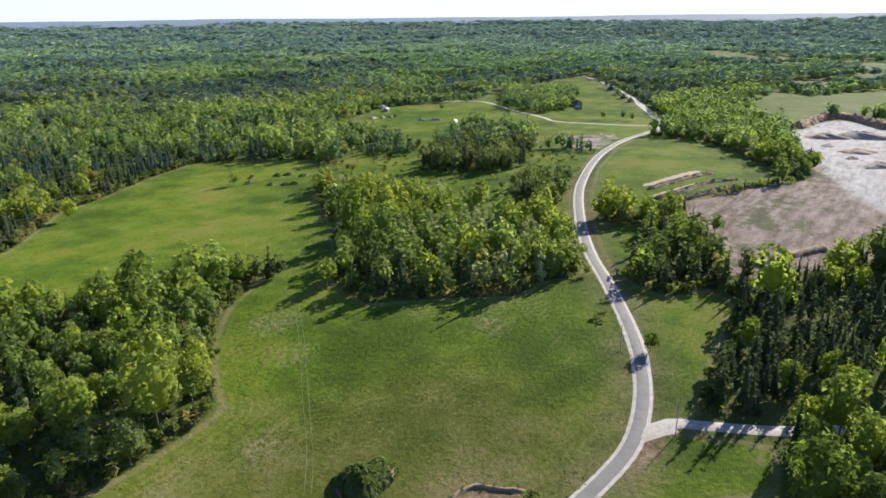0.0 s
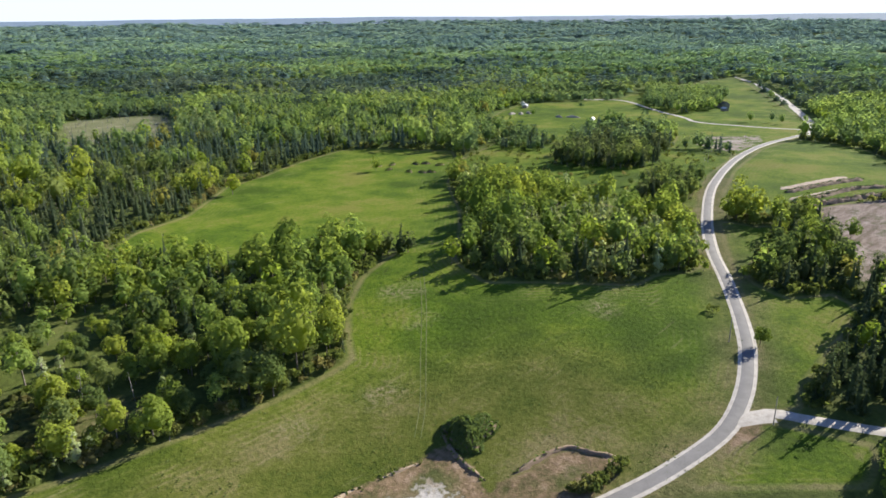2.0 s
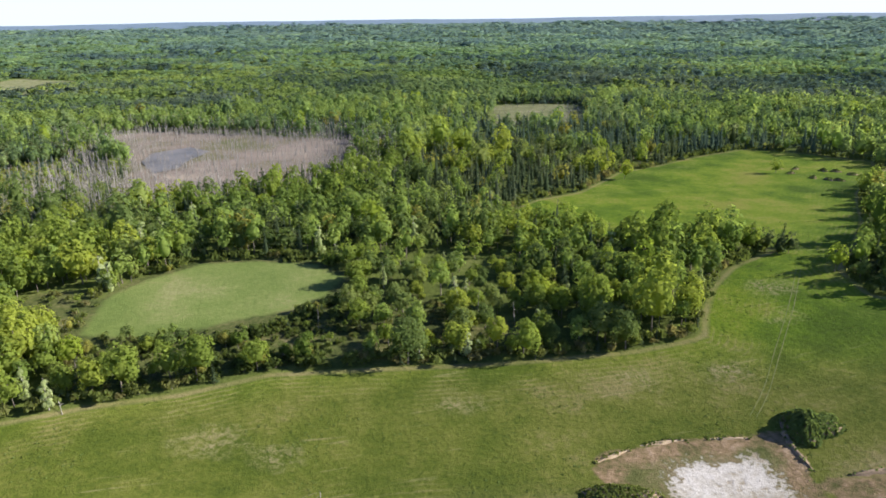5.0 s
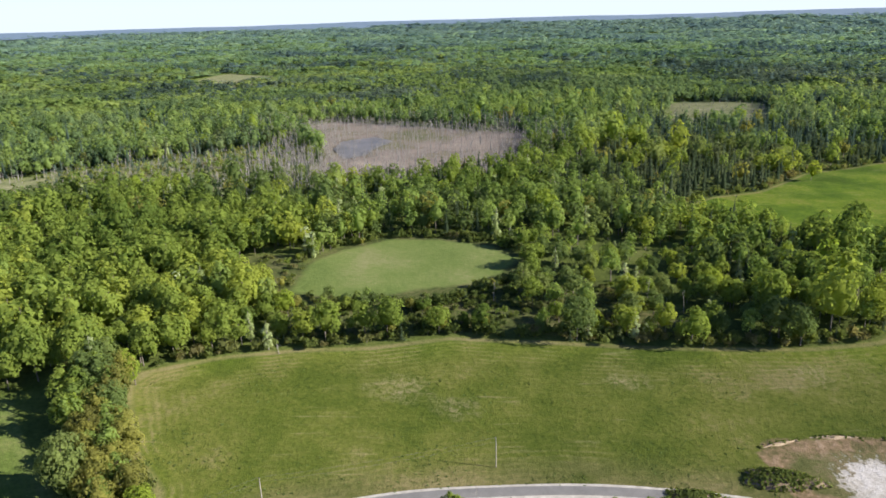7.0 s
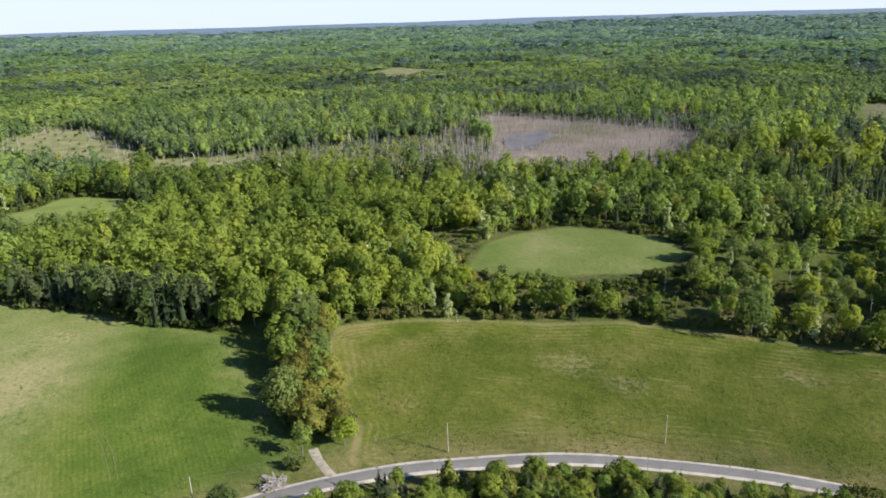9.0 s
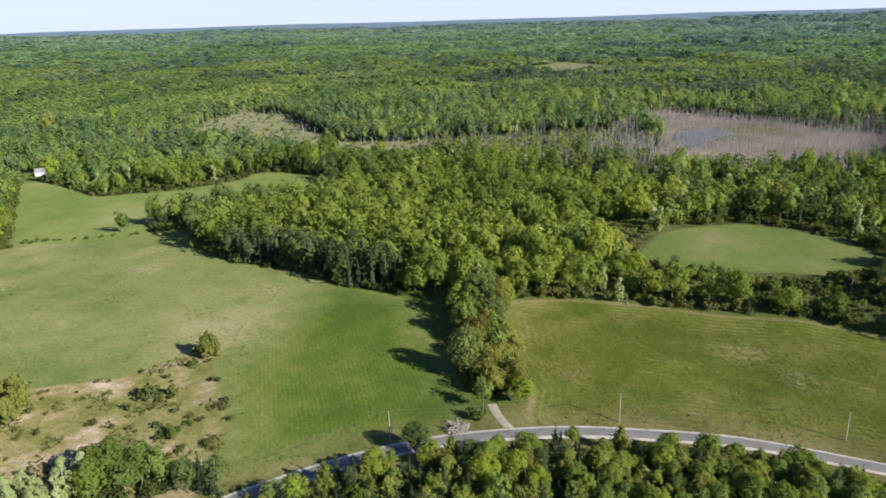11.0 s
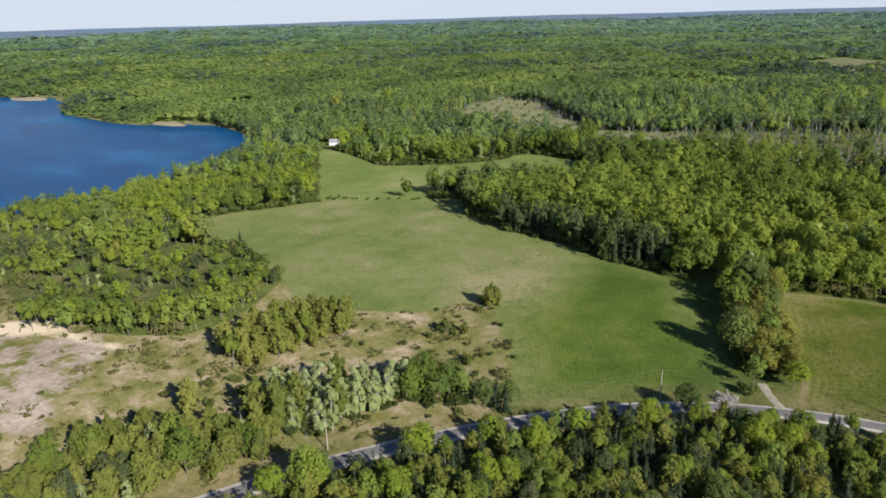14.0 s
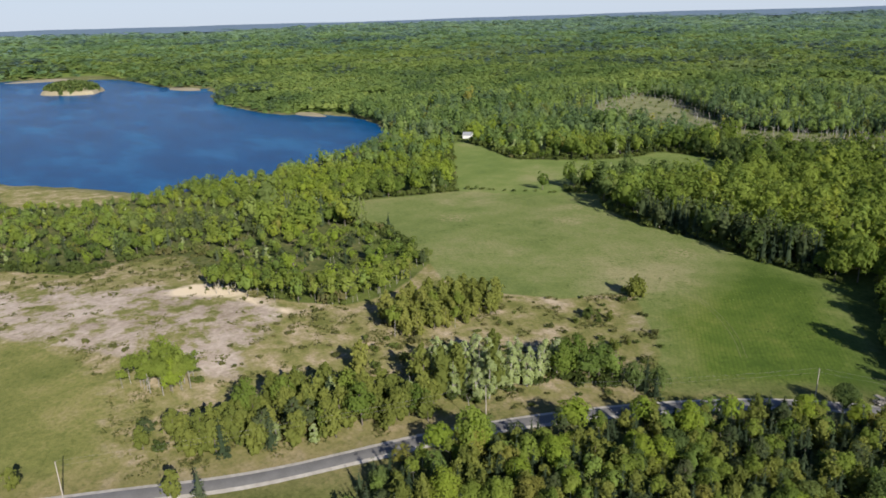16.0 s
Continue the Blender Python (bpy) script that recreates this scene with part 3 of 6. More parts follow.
def water_material():
    m, nt, nd, b = nodes_of("water")
    pos = nt.nodes.new("ShaderNodeTexCoord").outputs["Object"]
    stretch = add(nt, "ShaderNodeMapping", {"Vector": pos, "Scale": (1.0, 2.6, 1.0)}).outputs[0]
    # reflected blue sky and its paler wind streaks are painted into the base colour
    sky_streaks = noise_at(nt, 0.006, 5, 0.6, stretch)
    nt.links.new(ramp_of(nt, sky_streaks, [(0.40, (0.002, 0.058, 0.172)), (0.52, (0.003, 0.072, 0.205)), (0.66, (0.010, 0.110, 0.265))]), b.inputs["Base Color"])
    b.inputs["Roughness"].default_value = 0.25
    b.inputs["Specular IOR Level"].default_value = 0.04
    b.inputs["IOR"].default_value = 1.33
    bump_on(nt, b, math_node(nt, "ADD", noise_at(nt, 0.35, 4, 0.6, pos), noise_at(nt, 0.05, 3, 0.5, pos)), 0.5, 0.6)
    return m


water_mat = water_material()
swamp_water = plain("swamp_water", (0.090, 0.095, 0.100), (0.200, 0.185, 0.175), 0.06, 0.55, 0.3)


# ---------------------------------------------------------------- mesh helpers
def raw_mesh(name, verts, faces, material, tint=None, smooth=False):
    """A mesh from arrays: verts (n, 3) and faces (m, k)."""
    verts, faces = np.asarray(verts, np.float32), np.asarray(faces, np.int32)
    me = bpy.data.meshes.new(name)
    me.vertices.add(len(verts))
    me.vertices.foreach_set("co", verts.ravel())
    k = faces.shape[1]
    me.loops.add(faces.size)
    me.loops.foreach_set("vertex_index", faces.ravel())
    me.polygons.add(len(faces))
    me.polygons.foreach_set("loop_start", np.arange(0, faces.size, k, dtype=np.int32))
    me.polygons.foreach_set("loop_total", np.full(len(faces), k, np.int32))
    if smooth:
        me.polygons.foreach_set("use_smooth", np.ones(len(faces), bool))
    if tint is not None:
        me.attributes.new("tint", "FLOAT", "POINT").data.foreach_set("value", np.asarray(tint, np.float32))
    me.materials.append(material)
    me.update()
    me.validate()
    return me


def part(name, bm, material, parent, label=""):
    """Links a bmesh as one mesh object under a thing or under a part."""
    me = bpy.data.meshes.new(name)
    bm.normal_update()
    bm.to_mesh(me)
    bm.free()
    me.materials.append(material)
    ob = new(name, me)
    ob.parent = parent
    return tagged(ob, label)


def thing(name, x, y, label, category, group="", z=None, turn=0.0):
    ob = new(name)
    ob.matrix_basis = pose(x, y, float(terrain(x, y)) if z is None else z, 0, 0, turn)
    return tagged(ob, label, category, group)


def box(bm, x0, y0, z0, x1, y1, z1, bevel=0.0):
    vs = [bm.verts.new((x, y, z)) for z in (z0, z1) for x, y in ((x0, y0), (x1, y0), (x1, y1), (x0, y1))]
    fs = [bm.faces.new([vs[i] for i in f]) for f in ((3, 2, 1, 0), (4, 5, 6, 7), (0, 1, 5, 4), (1, 2, 6, 5), (2, 3, 7, 6), (3, 0, 4, 7))]
    if bevel:
        bmesh.ops.bevel(bm, geom=list({e for f in fs for e in f.edges}), offset=bevel, segments=1, affect="EDGES")
    return bm


def tube(points, radii, sides):
    """A tapered, bent tube as arrays."""
    pts = np.asarray(points, float)
    ang = np.arange(sides) * 2 * np.pi / sides
    vs, fs = [], []
    for i, (p, r) in enumerate(zip(pts, radii)):
        way = pts[min(i + 1, len(pts) - 1)] - pts[max(i - 1, 0)]
        way = way / (np.linalg.norm(way) + 1e-9)
        side = np.cross(way, (0.31, 0.95, 0.05))
        side /= np.linalg.norm(side) + 1e-9
        up = np.cross(way, side)
        vs.append(p + r * (np.cos(ang)[:, None] * side + np.sin(ang)[:, None] * up))
        if i:
            a, b = (i - 1) * sides, i * sides
            fs += [(a + k, a + (k + 1) % sides, b + (k + 1) % sides, b + k) for k in range(sides)]
    return np.concatenate(vs), np.array(fs, int)


def join(pieces):
    vs, fs, n = [], [], 0
    for v, f in pieces:
        vs.append(v)
        fs.append(f + n)
        n += len(v)
    return np.concatenate(vs), np.concatenate(fs)


# ---------------------------------------------------------------- ground sheet
def axis_of(lo, hi, step, far):
    core = np.arange(lo, hi + 0.1, step)
    out = [core]
    for sign, end in ((-1, lo), (1, hi)):
        w, s, line = end, step, []
        while abs(w) < far:
            s *= 1.13
            w += sign * s
            line.append(max(-far, min(far, w)))
        out.insert(0, np.array(line[::-1])) if sign < 0 else out.append(np.array(line))
    return np.concatenate(out)


def build_ground():
    gx, gy = axis_of(-460, 620, 5.5, 4550), axis_of(-140, 560, 5.5, 4550)
    x, y = np.meshgrid(gx, gy)
    z = terrain(x, y)
    nx, ny = len(gx), len(gy)
    i = (np.arange(ny - 1)[:, None] * nx + np.arange(nx - 1)).ravel()
    me = raw_mesh("ground", np.stack([x.ravel(), y.ravel(), z.ravel()], 1), np.stack([i, i + 1, i + nx + 1, i + nx], 1), ground_mat, smooth=True)
    X, Y = x.ravel(), y.ravel()

    def put(name, polys):
        d = np.full(X.shape, 60.0)
        for p in polys:
            d = np.minimum(d, outline(p, X, Y))
        me.attributes.new(name, "FLOAT", "POINT").data.foreach_set("value", np.clip(d, -60, 60).astype(np.float32))

    put("d_grass", [VALLEY, MEADOW, FARM, BANK_FIELD, VERGE_FIELD, LOW_FIELD])
    put("d_mint", [SMALL_FIELD, LAKE_FIELD, EAST_FIELDS, MID_FIELD, FAR_FIELD])
    put("d_pale", [LEFT_FIELD])
    put("d_crop", [[(-145, 97), (-167, 116), (-180, 205), (-154, 201), (-137, 198), (-119, 172), (-100, 151), (-86, 134), (-82, 122), (-103, 99), (-132, 74)]])
    put("d_scrub", [SAND_LAND, BARE_STRIP, BEACH])
    put("d_rough", [BRUSH, EDGE_SCRUB, TUSSOCKS, YOUNG_LAND, LOW_GROVE])
    put("d_slope", [QUARRY])
    put("d_dry", [GREEN_LEFT])
    put("d_pit", [PIT])
    me.attributes.new("d_under", "FLOAT", "POINT").data.foreach_set("value", (700 - np.hypot(X, Y)).astype(np.float32))
    put("d_front", [FRONT_FIELD])
    put("d_marsh", [MARSH, CLEARING, MID_CLEARING])
    put("d_swamp", [DEAD_SWAMP])
    put("d_shore", [LAKE])
    put("d_sand", [SAND_PATCH, GRAVEL_PAD])
    put("d_earth", [EARTH_A, EARTH_B, WORN_CORNER])
    put("d_white", [WHITE_SAND])
    put("d_crest", [CREST, CREST_ARM])
    d = np.full(X.shape, 30.0)
    for a, b, r in SPOTS:
        d = np.minimum(d, np.hypot((X - a) * 0.8, Y - b) - r)
    me.attributes.new("d_spot", "FLOAT", "POINT").data.foreach_set("value", d.astype(np.float32))
    near = (np.abs(X) < 480) & (np.abs(Y - 80) < 300)
    d = np.full(X.shape, 60.0)
    d[near] = np.clip(line_distance(ROAD[::3], X[near], Y[near]), 0, 60)
    me.attributes.new("d_road", "FLOAT", "POINT").data.foreach_set("value", d.astype(np.float32))
    tagged(new("ground", me), "rolling grassland, sandy ground and woodland floor", "ground", kind="structure")


SPOTS = [(201, 246, 5), (244, 178, 3.5), (262, 186, 2.5), (-16, 203, 4), (4, 191, 2.5), (-203, 187, 5), (-280, 190, 5), (-300, 215, 4), (150, 200, 3.5),
         (190, 225, 2.5), (120, 205, 3), (-330, 150, 6), (60, 205, 2.5)]
build_ground()


def ribbon(name, line, left, right, lift, material, label, category="road"):
    """A strip of road along a line, from left to right metres off it."""
    way = np.gradient(line, axis=0)
    way /= np.linalg.norm(way, axis=1)[:, None]
    side = np.stack([way[:, 1], -way[:, 0]], 1)
    rows = []
    for k in np.linspace(left, right, 5):
        rim = abs(k - left) < 1e-6 or abs(k - right) < 1e-6
        wav = 0.18 * np.sin(np.arange(len(line)) * 0.43 + k) * np.sin(np.arange(len(line)) * 0.17) * rim
        p = line + side * (k + wav)[:, None]
        rows.append(np.column_stack([p, terrain(p[:, 0], p[:, 1]) + lift - 0.012 * abs(k) - (min(0.25, lift * 1.6) if rim else 0)]))
    v = np.stack(rows, 1).reshape(-1, 3)
    n = len(line)
    f = [(i * 5 + k, (i + 1) * 5 + k, (i + 1) * 5 + k + 1, i * 5 + k + 1) for i in range(n - 1) for k in range(4)]
    ob = new(name, raw_mesh(name, v, np.array(f)[:, ::-1], material, smooth=True))
    return tagged(ob, label, category, kind="structure")


ribbon("road_shoulder", ROAD, -4.1, 4.1, 0.16, gravel, "pale gravel verge along the paved road")
ribbon("road", ROAD, -2.7, 2.7, 0.26, asphalt, "grey paved country road with gravel verges")
ribbon("far_road", FAR_ROAD, -4.5, 4.5, 0.3, gravel, "straight pale country road along the wood")
ribbon("side_road", SIDE_ROAD, -2.8, 2.8, 0.2, gravel, "pale gravel side road under trees")
ribbon("junction_apron", curve_points([(207, 113.2), (213, 109), (218, 104.5)], 1.5), -3.9, 3.9, 0.13, gravel, "flared gravel apron where the side road joins")
ribbon("farm_track", TRACK, -2.5, 2.5, 0.3, gravel, "pale gravel farm track through grass")
ribbon("field_entrance", GATEWAY, -1.3, 1.3, 0.08, dirt, "short worn gravel apron beside the road")
ribbon("field_entrance", DRIVE, -1.7, 1.7, 0.1, dirt, "pale dirt and gravel field entrance beside the hedge")

flat_grass = plain("flattened_grass", (0.095, 0.125, 0.028), (0.165, 0.165, 0.062), 0.15, 0.95, 0.2)
for pts, label in (([(224, 258), (198, 230), (174, 206), (156, 188), (143, 177)], "faint wheel track of flattened grass across the meadow"),
                   ([(-178, 152), (-155, 139), (-139, 127), (-127, 114)], "faint curved wheel track in the green field")):
    for off in (-0.9, 0.9):
        ribbon("wheel_track", curve_points(pts, 3), off - 0.14, off + 0.14, 0.07, flat_grass, label, "track")

lake_v = np.array([(x, y, LAKE_Z) for x, y in ((-2300, -900), (-480, -900), (-480, 420), (-2300, 420))])
tagged(new("lake", raw_mesh("lake", lake_v, np.array([[0, 1, 2, 3]]), water_mat)), "deep blue lake with ruffled water", "lake", kind="structure")


# ---------------------------------------------------------------- trees
def leaf_cards(centres, normals, sizes, rng):
    """One bent little leaf spray for each centre, facing about along its normal."""
    n = len(centres)
    normals = normals / (np.linalg.norm(normals, axis=1)[:, None] + 1e-9)
    a = np.cross(normals, rng.normal(size=(n, 3)))
    a /= np.linalg.norm(a, axis=1)[:, None] + 1e-9
    b = np.cross(normals, a)
    s = sizes[:, None]
    k = rng.uniform(0.6, 1.15, (4, n, 1))
    v = np.stack([centres - a * s * k[0] - b * s * 0.35 * k[1], centres + b * s * -0.75 * k[2] + a * s * 0.25,
                  centres + a * s * k[1] + b * s * 0.3 * k[3], centres + b * s * 0.8 * k[0] - a * s * 0.2 + normals * s * 0.25], 1)
    q = np.arange(4 * n).reshape(-1, 4)
    return v.reshape(-1, 3), np.concatenate([q[:, [0, 1, 2]], q[:, [0, 2, 3]]])


def sprays(centres, normals, sizes, rng):
    """One uneven three-cornered leaf spray for each centre."""
    n = len(centres)
    normals = normals / (np.linalg.norm(normals, axis=1)[:, None] + 1e-9)
    a = np.cross(normals, rng.normal(size=(n, 3)))
    a /= np.linalg.norm(a, axis=1)[:, None] + 1e-9
    b = np.cross(normals, a)
    s = sizes[:, None]
    k = rng.uniform(0.65, 1.2, (3, n, 1))
    v = np.stack([centres + a * s * k[0], centres + (b * 0.87 - a * 0.5) * s * k[1], centres - (b * 0.87 + a * 0.5) * s * k[2]], 1)
    return v.reshape(-1, 3), np.arange(3 * n).reshape(-1, 3)


def ball(rng, n):
    d = rng.normal(size=(n, 3))
    return d / np.linalg.norm(d, axis=1)[:, None]


def round_lump():
    """A unit lump: a 20-sided ball."""
    g = (1 + 5 ** 0.5) / 2
    v = [Vector(p).normalized() for p in ((-1, g, 0), (1, g, 0), (-1, -g, 0), (1, -g, 0), (0, -1, g), (0, 1, g), (0, -1, -g), (0, 1, -g), (g, 0, -1), (g, 0, 1), (-g, 0, -1), (-g, 0, 1))]
    f = [(0, 11, 5), (0, 5, 1), (0, 1, 7), (0, 7, 10), (0, 10, 11), (1, 5, 9), (5, 11, 4), (11, 10, 2), (10, 7, 6), (7, 1, 8), (3, 9, 4), (3, 4, 2), (3, 2, 6), (3, 6, 8),
         (3, 8, 9), (4, 9, 5), (2, 4, 11), (6, 2, 10), (8, 6, 7), (9, 8, 1)]
    return np.array([tuple(p) for p in v]), np.array(f)


LUMP = round_lump()


def lumps(centres, sizes, rng, flat=0.85, rough=0.2):
    """Uneven leafy lumps at the centres."""
    out = []
    for p, s in zip(centres, sizes):
        v, f = LUMP
        a = rng.uniform(0, 6.28)
        turn = np.array([[math.cos(a), math.sin(a), 0], [-math.sin(a), math.cos(a), 0], [0, 0, 1]])
        v = (v @ turn) * s * (1 + rough * rng.normal(size=(len(v), 1))) * (1, 1, flat)
        out.append((v + p, f))
    return join(out)


def broad_tree(seed, lobes, cards, leaf, h=15.0, r=4.2, low=0.13, sides=6, dome=0.55):
    """A broadleaf tree: trunk with limbs, and a domed crown of leafy lobes, with sprays only where they show and gaps between the lobes."""
    rng = np.random.default_rng(seed)
    lean = rng.normal(size=2) * r * 0.14
    mid, half = h * (low + (1 - low) * (1 - dome)), h * (1 - low) * dome
    # lobes spread evenly over the dome, the lower ones on its flanks
    k = (np.arange(lobes) + 0.5) / lobes
    up = 1.0 - 1.42 * k + rng.normal(size=lobes) * 0.07
    up = np.clip(up, -0.55, 0.99)
    a = np.arange(lobes) * 2.39996 + rng.normal(size=lobes) * 0.35 + seed
    flat = np.sqrt(1 - up * up)
    reach = rng.uniform(0.56, 0.80, lobes)
    size = r * rng.uniform(0.30, 0.50, lobes) * (1.28 if lobes < 9 else 1.12 if lobes < 13 else 1.0)
    deep = np.where(up < 0, (h - half - h * low) / half, 1.0)
    c = np.column_stack([np.cos(a) * flat * reach * r + lean[0], np.sin(a) * flat * reach * r + lean[1], mid + up * deep * half * reach * rng.uniform(0.9, 1.12, lobes)])
    tall = np.clip(half / r, 0.8, 1.5) * 0.9
    # sprays on the outer sides of the lobes
    many = cards * 4
    pick = rng.choice(lobes, size=many, p=size ** 2 / (size ** 2).sum())
    u = ball(rng, many)
    away = (c[pick] - (lean[0], lean[1], mid - half * 0.25)) / (r, r, half)
    away /= np.linalg.norm(away, axis=1)[:, None] + 1e-6
    u = u + 0.75 * away + (0, 0, 0.12)
    u /= np.linalg.norm(u, axis=1)[:, None]
    spot = c[pick] + u * size[pick][:, None] * rng.uniform(0.72, 1.14, (many, 1)) * (1, 1, tall)
    inside = np.zeros(many, bool)
    for p, q in zip(c, size):
        inside |= (((spot - p) / (1, 1, tall)) ** 2).sum(1) < (0.68 * q) ** 2
    free = np.flatnonzero(~inside)[:cards]
    spot, u = spot[free], u[free]
    out = (spot - (lean[0], lean[1], mid - 0.3 * half)) / (r, r, half)
    out /= np.linalg.norm(out, axis=1)[:, None] + 1e-6
    loose = sprays(spot, 0.6 * u + 0.6 * out + 0.36 * rng.normal(size=u.shape), leaf * rng.uniform(0.55, 1.4, len(u)), rng)
    heart = ([(lean[0], lean[1], mid - 0.08 * half)], [r * 0.62]) if sides == 3 else (np.concatenate([c[::4], [(lean[0], lean[1], mid)]]), np.append(size[::4] * 0.6, r * 0.62))
    crown = join([lumps(*heart, rng, half / r * 0.95 if sides == 3 else tall, 0.16), loose])
    bend = rng.normal(size=2) * 0.3
    spine = [(0, 0, -0.6), (bend[0] * 0.3, bend[1] * 0.3, h * 0.25), (bend[0], bend[1], h * 0.55), (lean[0], lean[1], h * 0.84)]
    thick = h * (0.011 if low > 0.3 else 0.017)
    wood = [tube(spine, [thick, thick * 0.76, thick * 0.47, 0.03], sides)] if sides > 3 else [tube([(0, 0, -0.6), spine[3]], [thick, 0.05], 3)]
    for p in c[:: 2][: 7 if sides > 4 else 2 if sides == 4 else 0]:
        z0 = max(h * 0.1, p[2] - h * 0.22)
        base = np.array([bend[0] * z0 / h * 1.4, bend[1] * z0 / h * 1.4, z0])
        wood.append(tube([base, (base + p) / 2 + (0, 0, -0.25), p], [h * 0.006, h * 0.004, 0.02], 3))
    return crown, join(wood)


def cone_tree(seed, n, leaf, h=15.0, r=2.6, low=0.08, sides=6):
    """A conifer: straight trunk and uneven whorls of drooping boughs, some long, some missing."""
    rng = np.random.default_rng(seed)
    boughs = max(14, n // 9)
    k = np.sort(rng.uniform(0, 1, boughs) ** 1.25)
    a = np.arange(boughs) * 2.39996 + rng.normal(size=boughs) * 0.4
    long = r * (1 - k) ** rng.uniform(0.7, 0.95) * rng.uniform(0.55, 1.15, boughs) + 0.25
    pick = rng.choice(boughs, size=n, p=(long + 0.3) / (long + 0.3).sum())
    q = rng.uniform(0.1, 1.0, n) ** 0.65
    side = rng.normal(size=n) * 0.26 * long[pick] * q
    x = np.cos(a[pick]) * long[pick] * q - np.sin(a[pick]) * side
    y = np.sin(a[pick]) * long[pick] * q + np.cos(a[pick]) * side
    z = h * (low + (1 - low) * k[pick]) - (0.42 * q + rng.normal(size=n) * 0.1) * long[pick] + 0.2
    c = np.column_stack([x, y, np.maximum(z, 0.3)])
    out = np.column_stack([np.cos(a[pick]) * 0.6, np.sin(a[pick]) * 0.6, np.full(n, 0.75)])
    crown = sprays(c, out + 0.45 * rng.normal(size=(n, 3)), leaf * rng.uniform(0.55, 1.35, n) * (0.45 + 0.55 * (1 - k[pick])), rng)
    ring = np.arange(6) * np.pi / 3
    wide = r * 0.5 * rng.uniform(0.6, 1.1, 6)
    heart = np.concatenate([np.column_stack([np.cos(ring) * wide, np.sin(ring) * wide, h * (low + 0.04) + rng.normal(size=6) * 0.4]), [(0, 0, h * 0.9)]])
    crown = join([(heart, np.array([(q, (q + 1) % 6, 6) for q in range(6)])), crown])
    wood = tube([(0, 0, -0.5), (0.05, 0, h * 0.5), (0, 0.05, h * 0.97)], [h * 0.013, h * 0.008, 0.02], sides)
    return crown, wood


def cedar_tree(seed, n, leaf, h=6.0, r=1.75, sides=5):
    """A juniper or cedar: dense, upright, flame-shaped, leafed almost to the ground."""
    rng = np.random.default_rng(seed)
    m = 16 if sides > 4 else 9 if sides == 4 else 4
    k = (np.arange(m) + rng.uniform(0.2, 0.8, m)) / m
    prof = r * np.sin(np.pi * np.clip(0.16 + 0.83 * k, 0, 1)) ** 0.8 * (1.15 - 0.5 * k)
    a = rng.uniform(0, 6.28, m)
    few = 1.0 if sides > 3 else 1.25
    c = np.column_stack([np.cos(a) * prof * 0.42, np.sin(a) * prof * 0.42, h * (0.1 + 0.82 * k)])
    core = lumps(c, prof * rng.uniform(0.3, 0.4, m) * few, rng, 1.6, 0.2)
    pick = rng.integers(m, size=n)
    u = ball(rng, n)
    u[:, 2] = np.abs(u[:, 2]) * 0.8
    cc = c[pick] + u * (prof[pick] * 0.72)[:, None] * rng.uniform(0.55, 1.15, (n, 1)) * (1, 1, 1.45)
    loose = sprays(cc, u + 0.5 * rng.normal(size=(n, 3)), leaf * rng.uniform(0.6, 1.4, n), rng)
    return (join([core, loose]) if sides > 3 else loose), tube([(0, 0, -0.4), (0.03, 0, h * 0.35), (0, 0, h * 0.8)], [h * 0.02, h * 0.014, 0.02], sides)


def bush_shape(seed, n, leaf, h=1.8, r=1.6):
    rng = np.random.default_rng(seed)
    m = 7 if n > 100 else 4 if n > 40 else 2
    a, q = rng.uniform(0, 6.28, m), np.sqrt(rng.uniform(0.05, 1, m)) * 0.6
    c = np.column_stack([np.cos(a) * q * r, np.sin(a) * q * r, h * rng.uniform(0.25, 0.6, m)])
    size = r * rng.uniform(0.36, 0.55, m) * (1.35 if m < 3 else 1.0)
    core = lumps(c, size * 0.5, rng, 0.85, 0.2)
    pick = rng.integers(m, size=n)
    u = ball(rng, n)
    u[:, 2] = np.abs(u[:, 2])
    cc = c[pick] + u * size[pick][:, None] * rng.uniform(0.6, 1.3, (n, 1)) * (1, 1, 0.9)
    loose = sprays(cc, u + 0.5 * rng.normal(size=(n, 3)), leaf * rng.uniform(0.6, 1.4, n), rng)
    return (join([core, loose]) if n > 100 else loose), tube([(0, 0, -0.3), (0.1, 0.1, h * 0.5)], [0.07, 0.03], 3)


def dead_tree(seed, h=11.0, sides=4, twigs=10):
    rng = np.random.default_rng(seed)
    wood = [tube([(0, 0, -0.4), (0.1, 0.1, h * 0.5), (rng.normal() * 0.3, rng.normal() * 0.3, h)], [h * 0.014, h * 0.009, 0.03], sides)]
    for _ in range(twigs):
        z, a, s = rng.uniform(0.3, 0.95) * h, rng.uniform(0, 6.28), rng.uniform(0.5, 1.6)
        wood.append(tube([(0.1 * z / h, 0.1 * z / h, z), (math.cos(a) * s, math.sin(a) * s, z + 0.4 * s)], [0.05, 0.015], 3))
    return join(wood)


def shapes_of(make, seed, counts, leaf, **shape):
    """Five shapes of a tree at each of four degrees of detail, the nearest first."""
    return [[make(seed + 10 * level + k, *(n if isinstance(n, tuple) else (n,)), leaf * big, sides=sides, **shape) for k in range(6)]
            for level, (n, big, sides) in enumerate(zip(counts, (1.0, 1.4, 2.15, 2.9), (6, 4, 3, 3)))]


BROAD = ((22, 1250), (15, 520), (10, 170), (7, 66))
SLIM = ((20, 800), (12, 320), (8, 110), (6, 50))
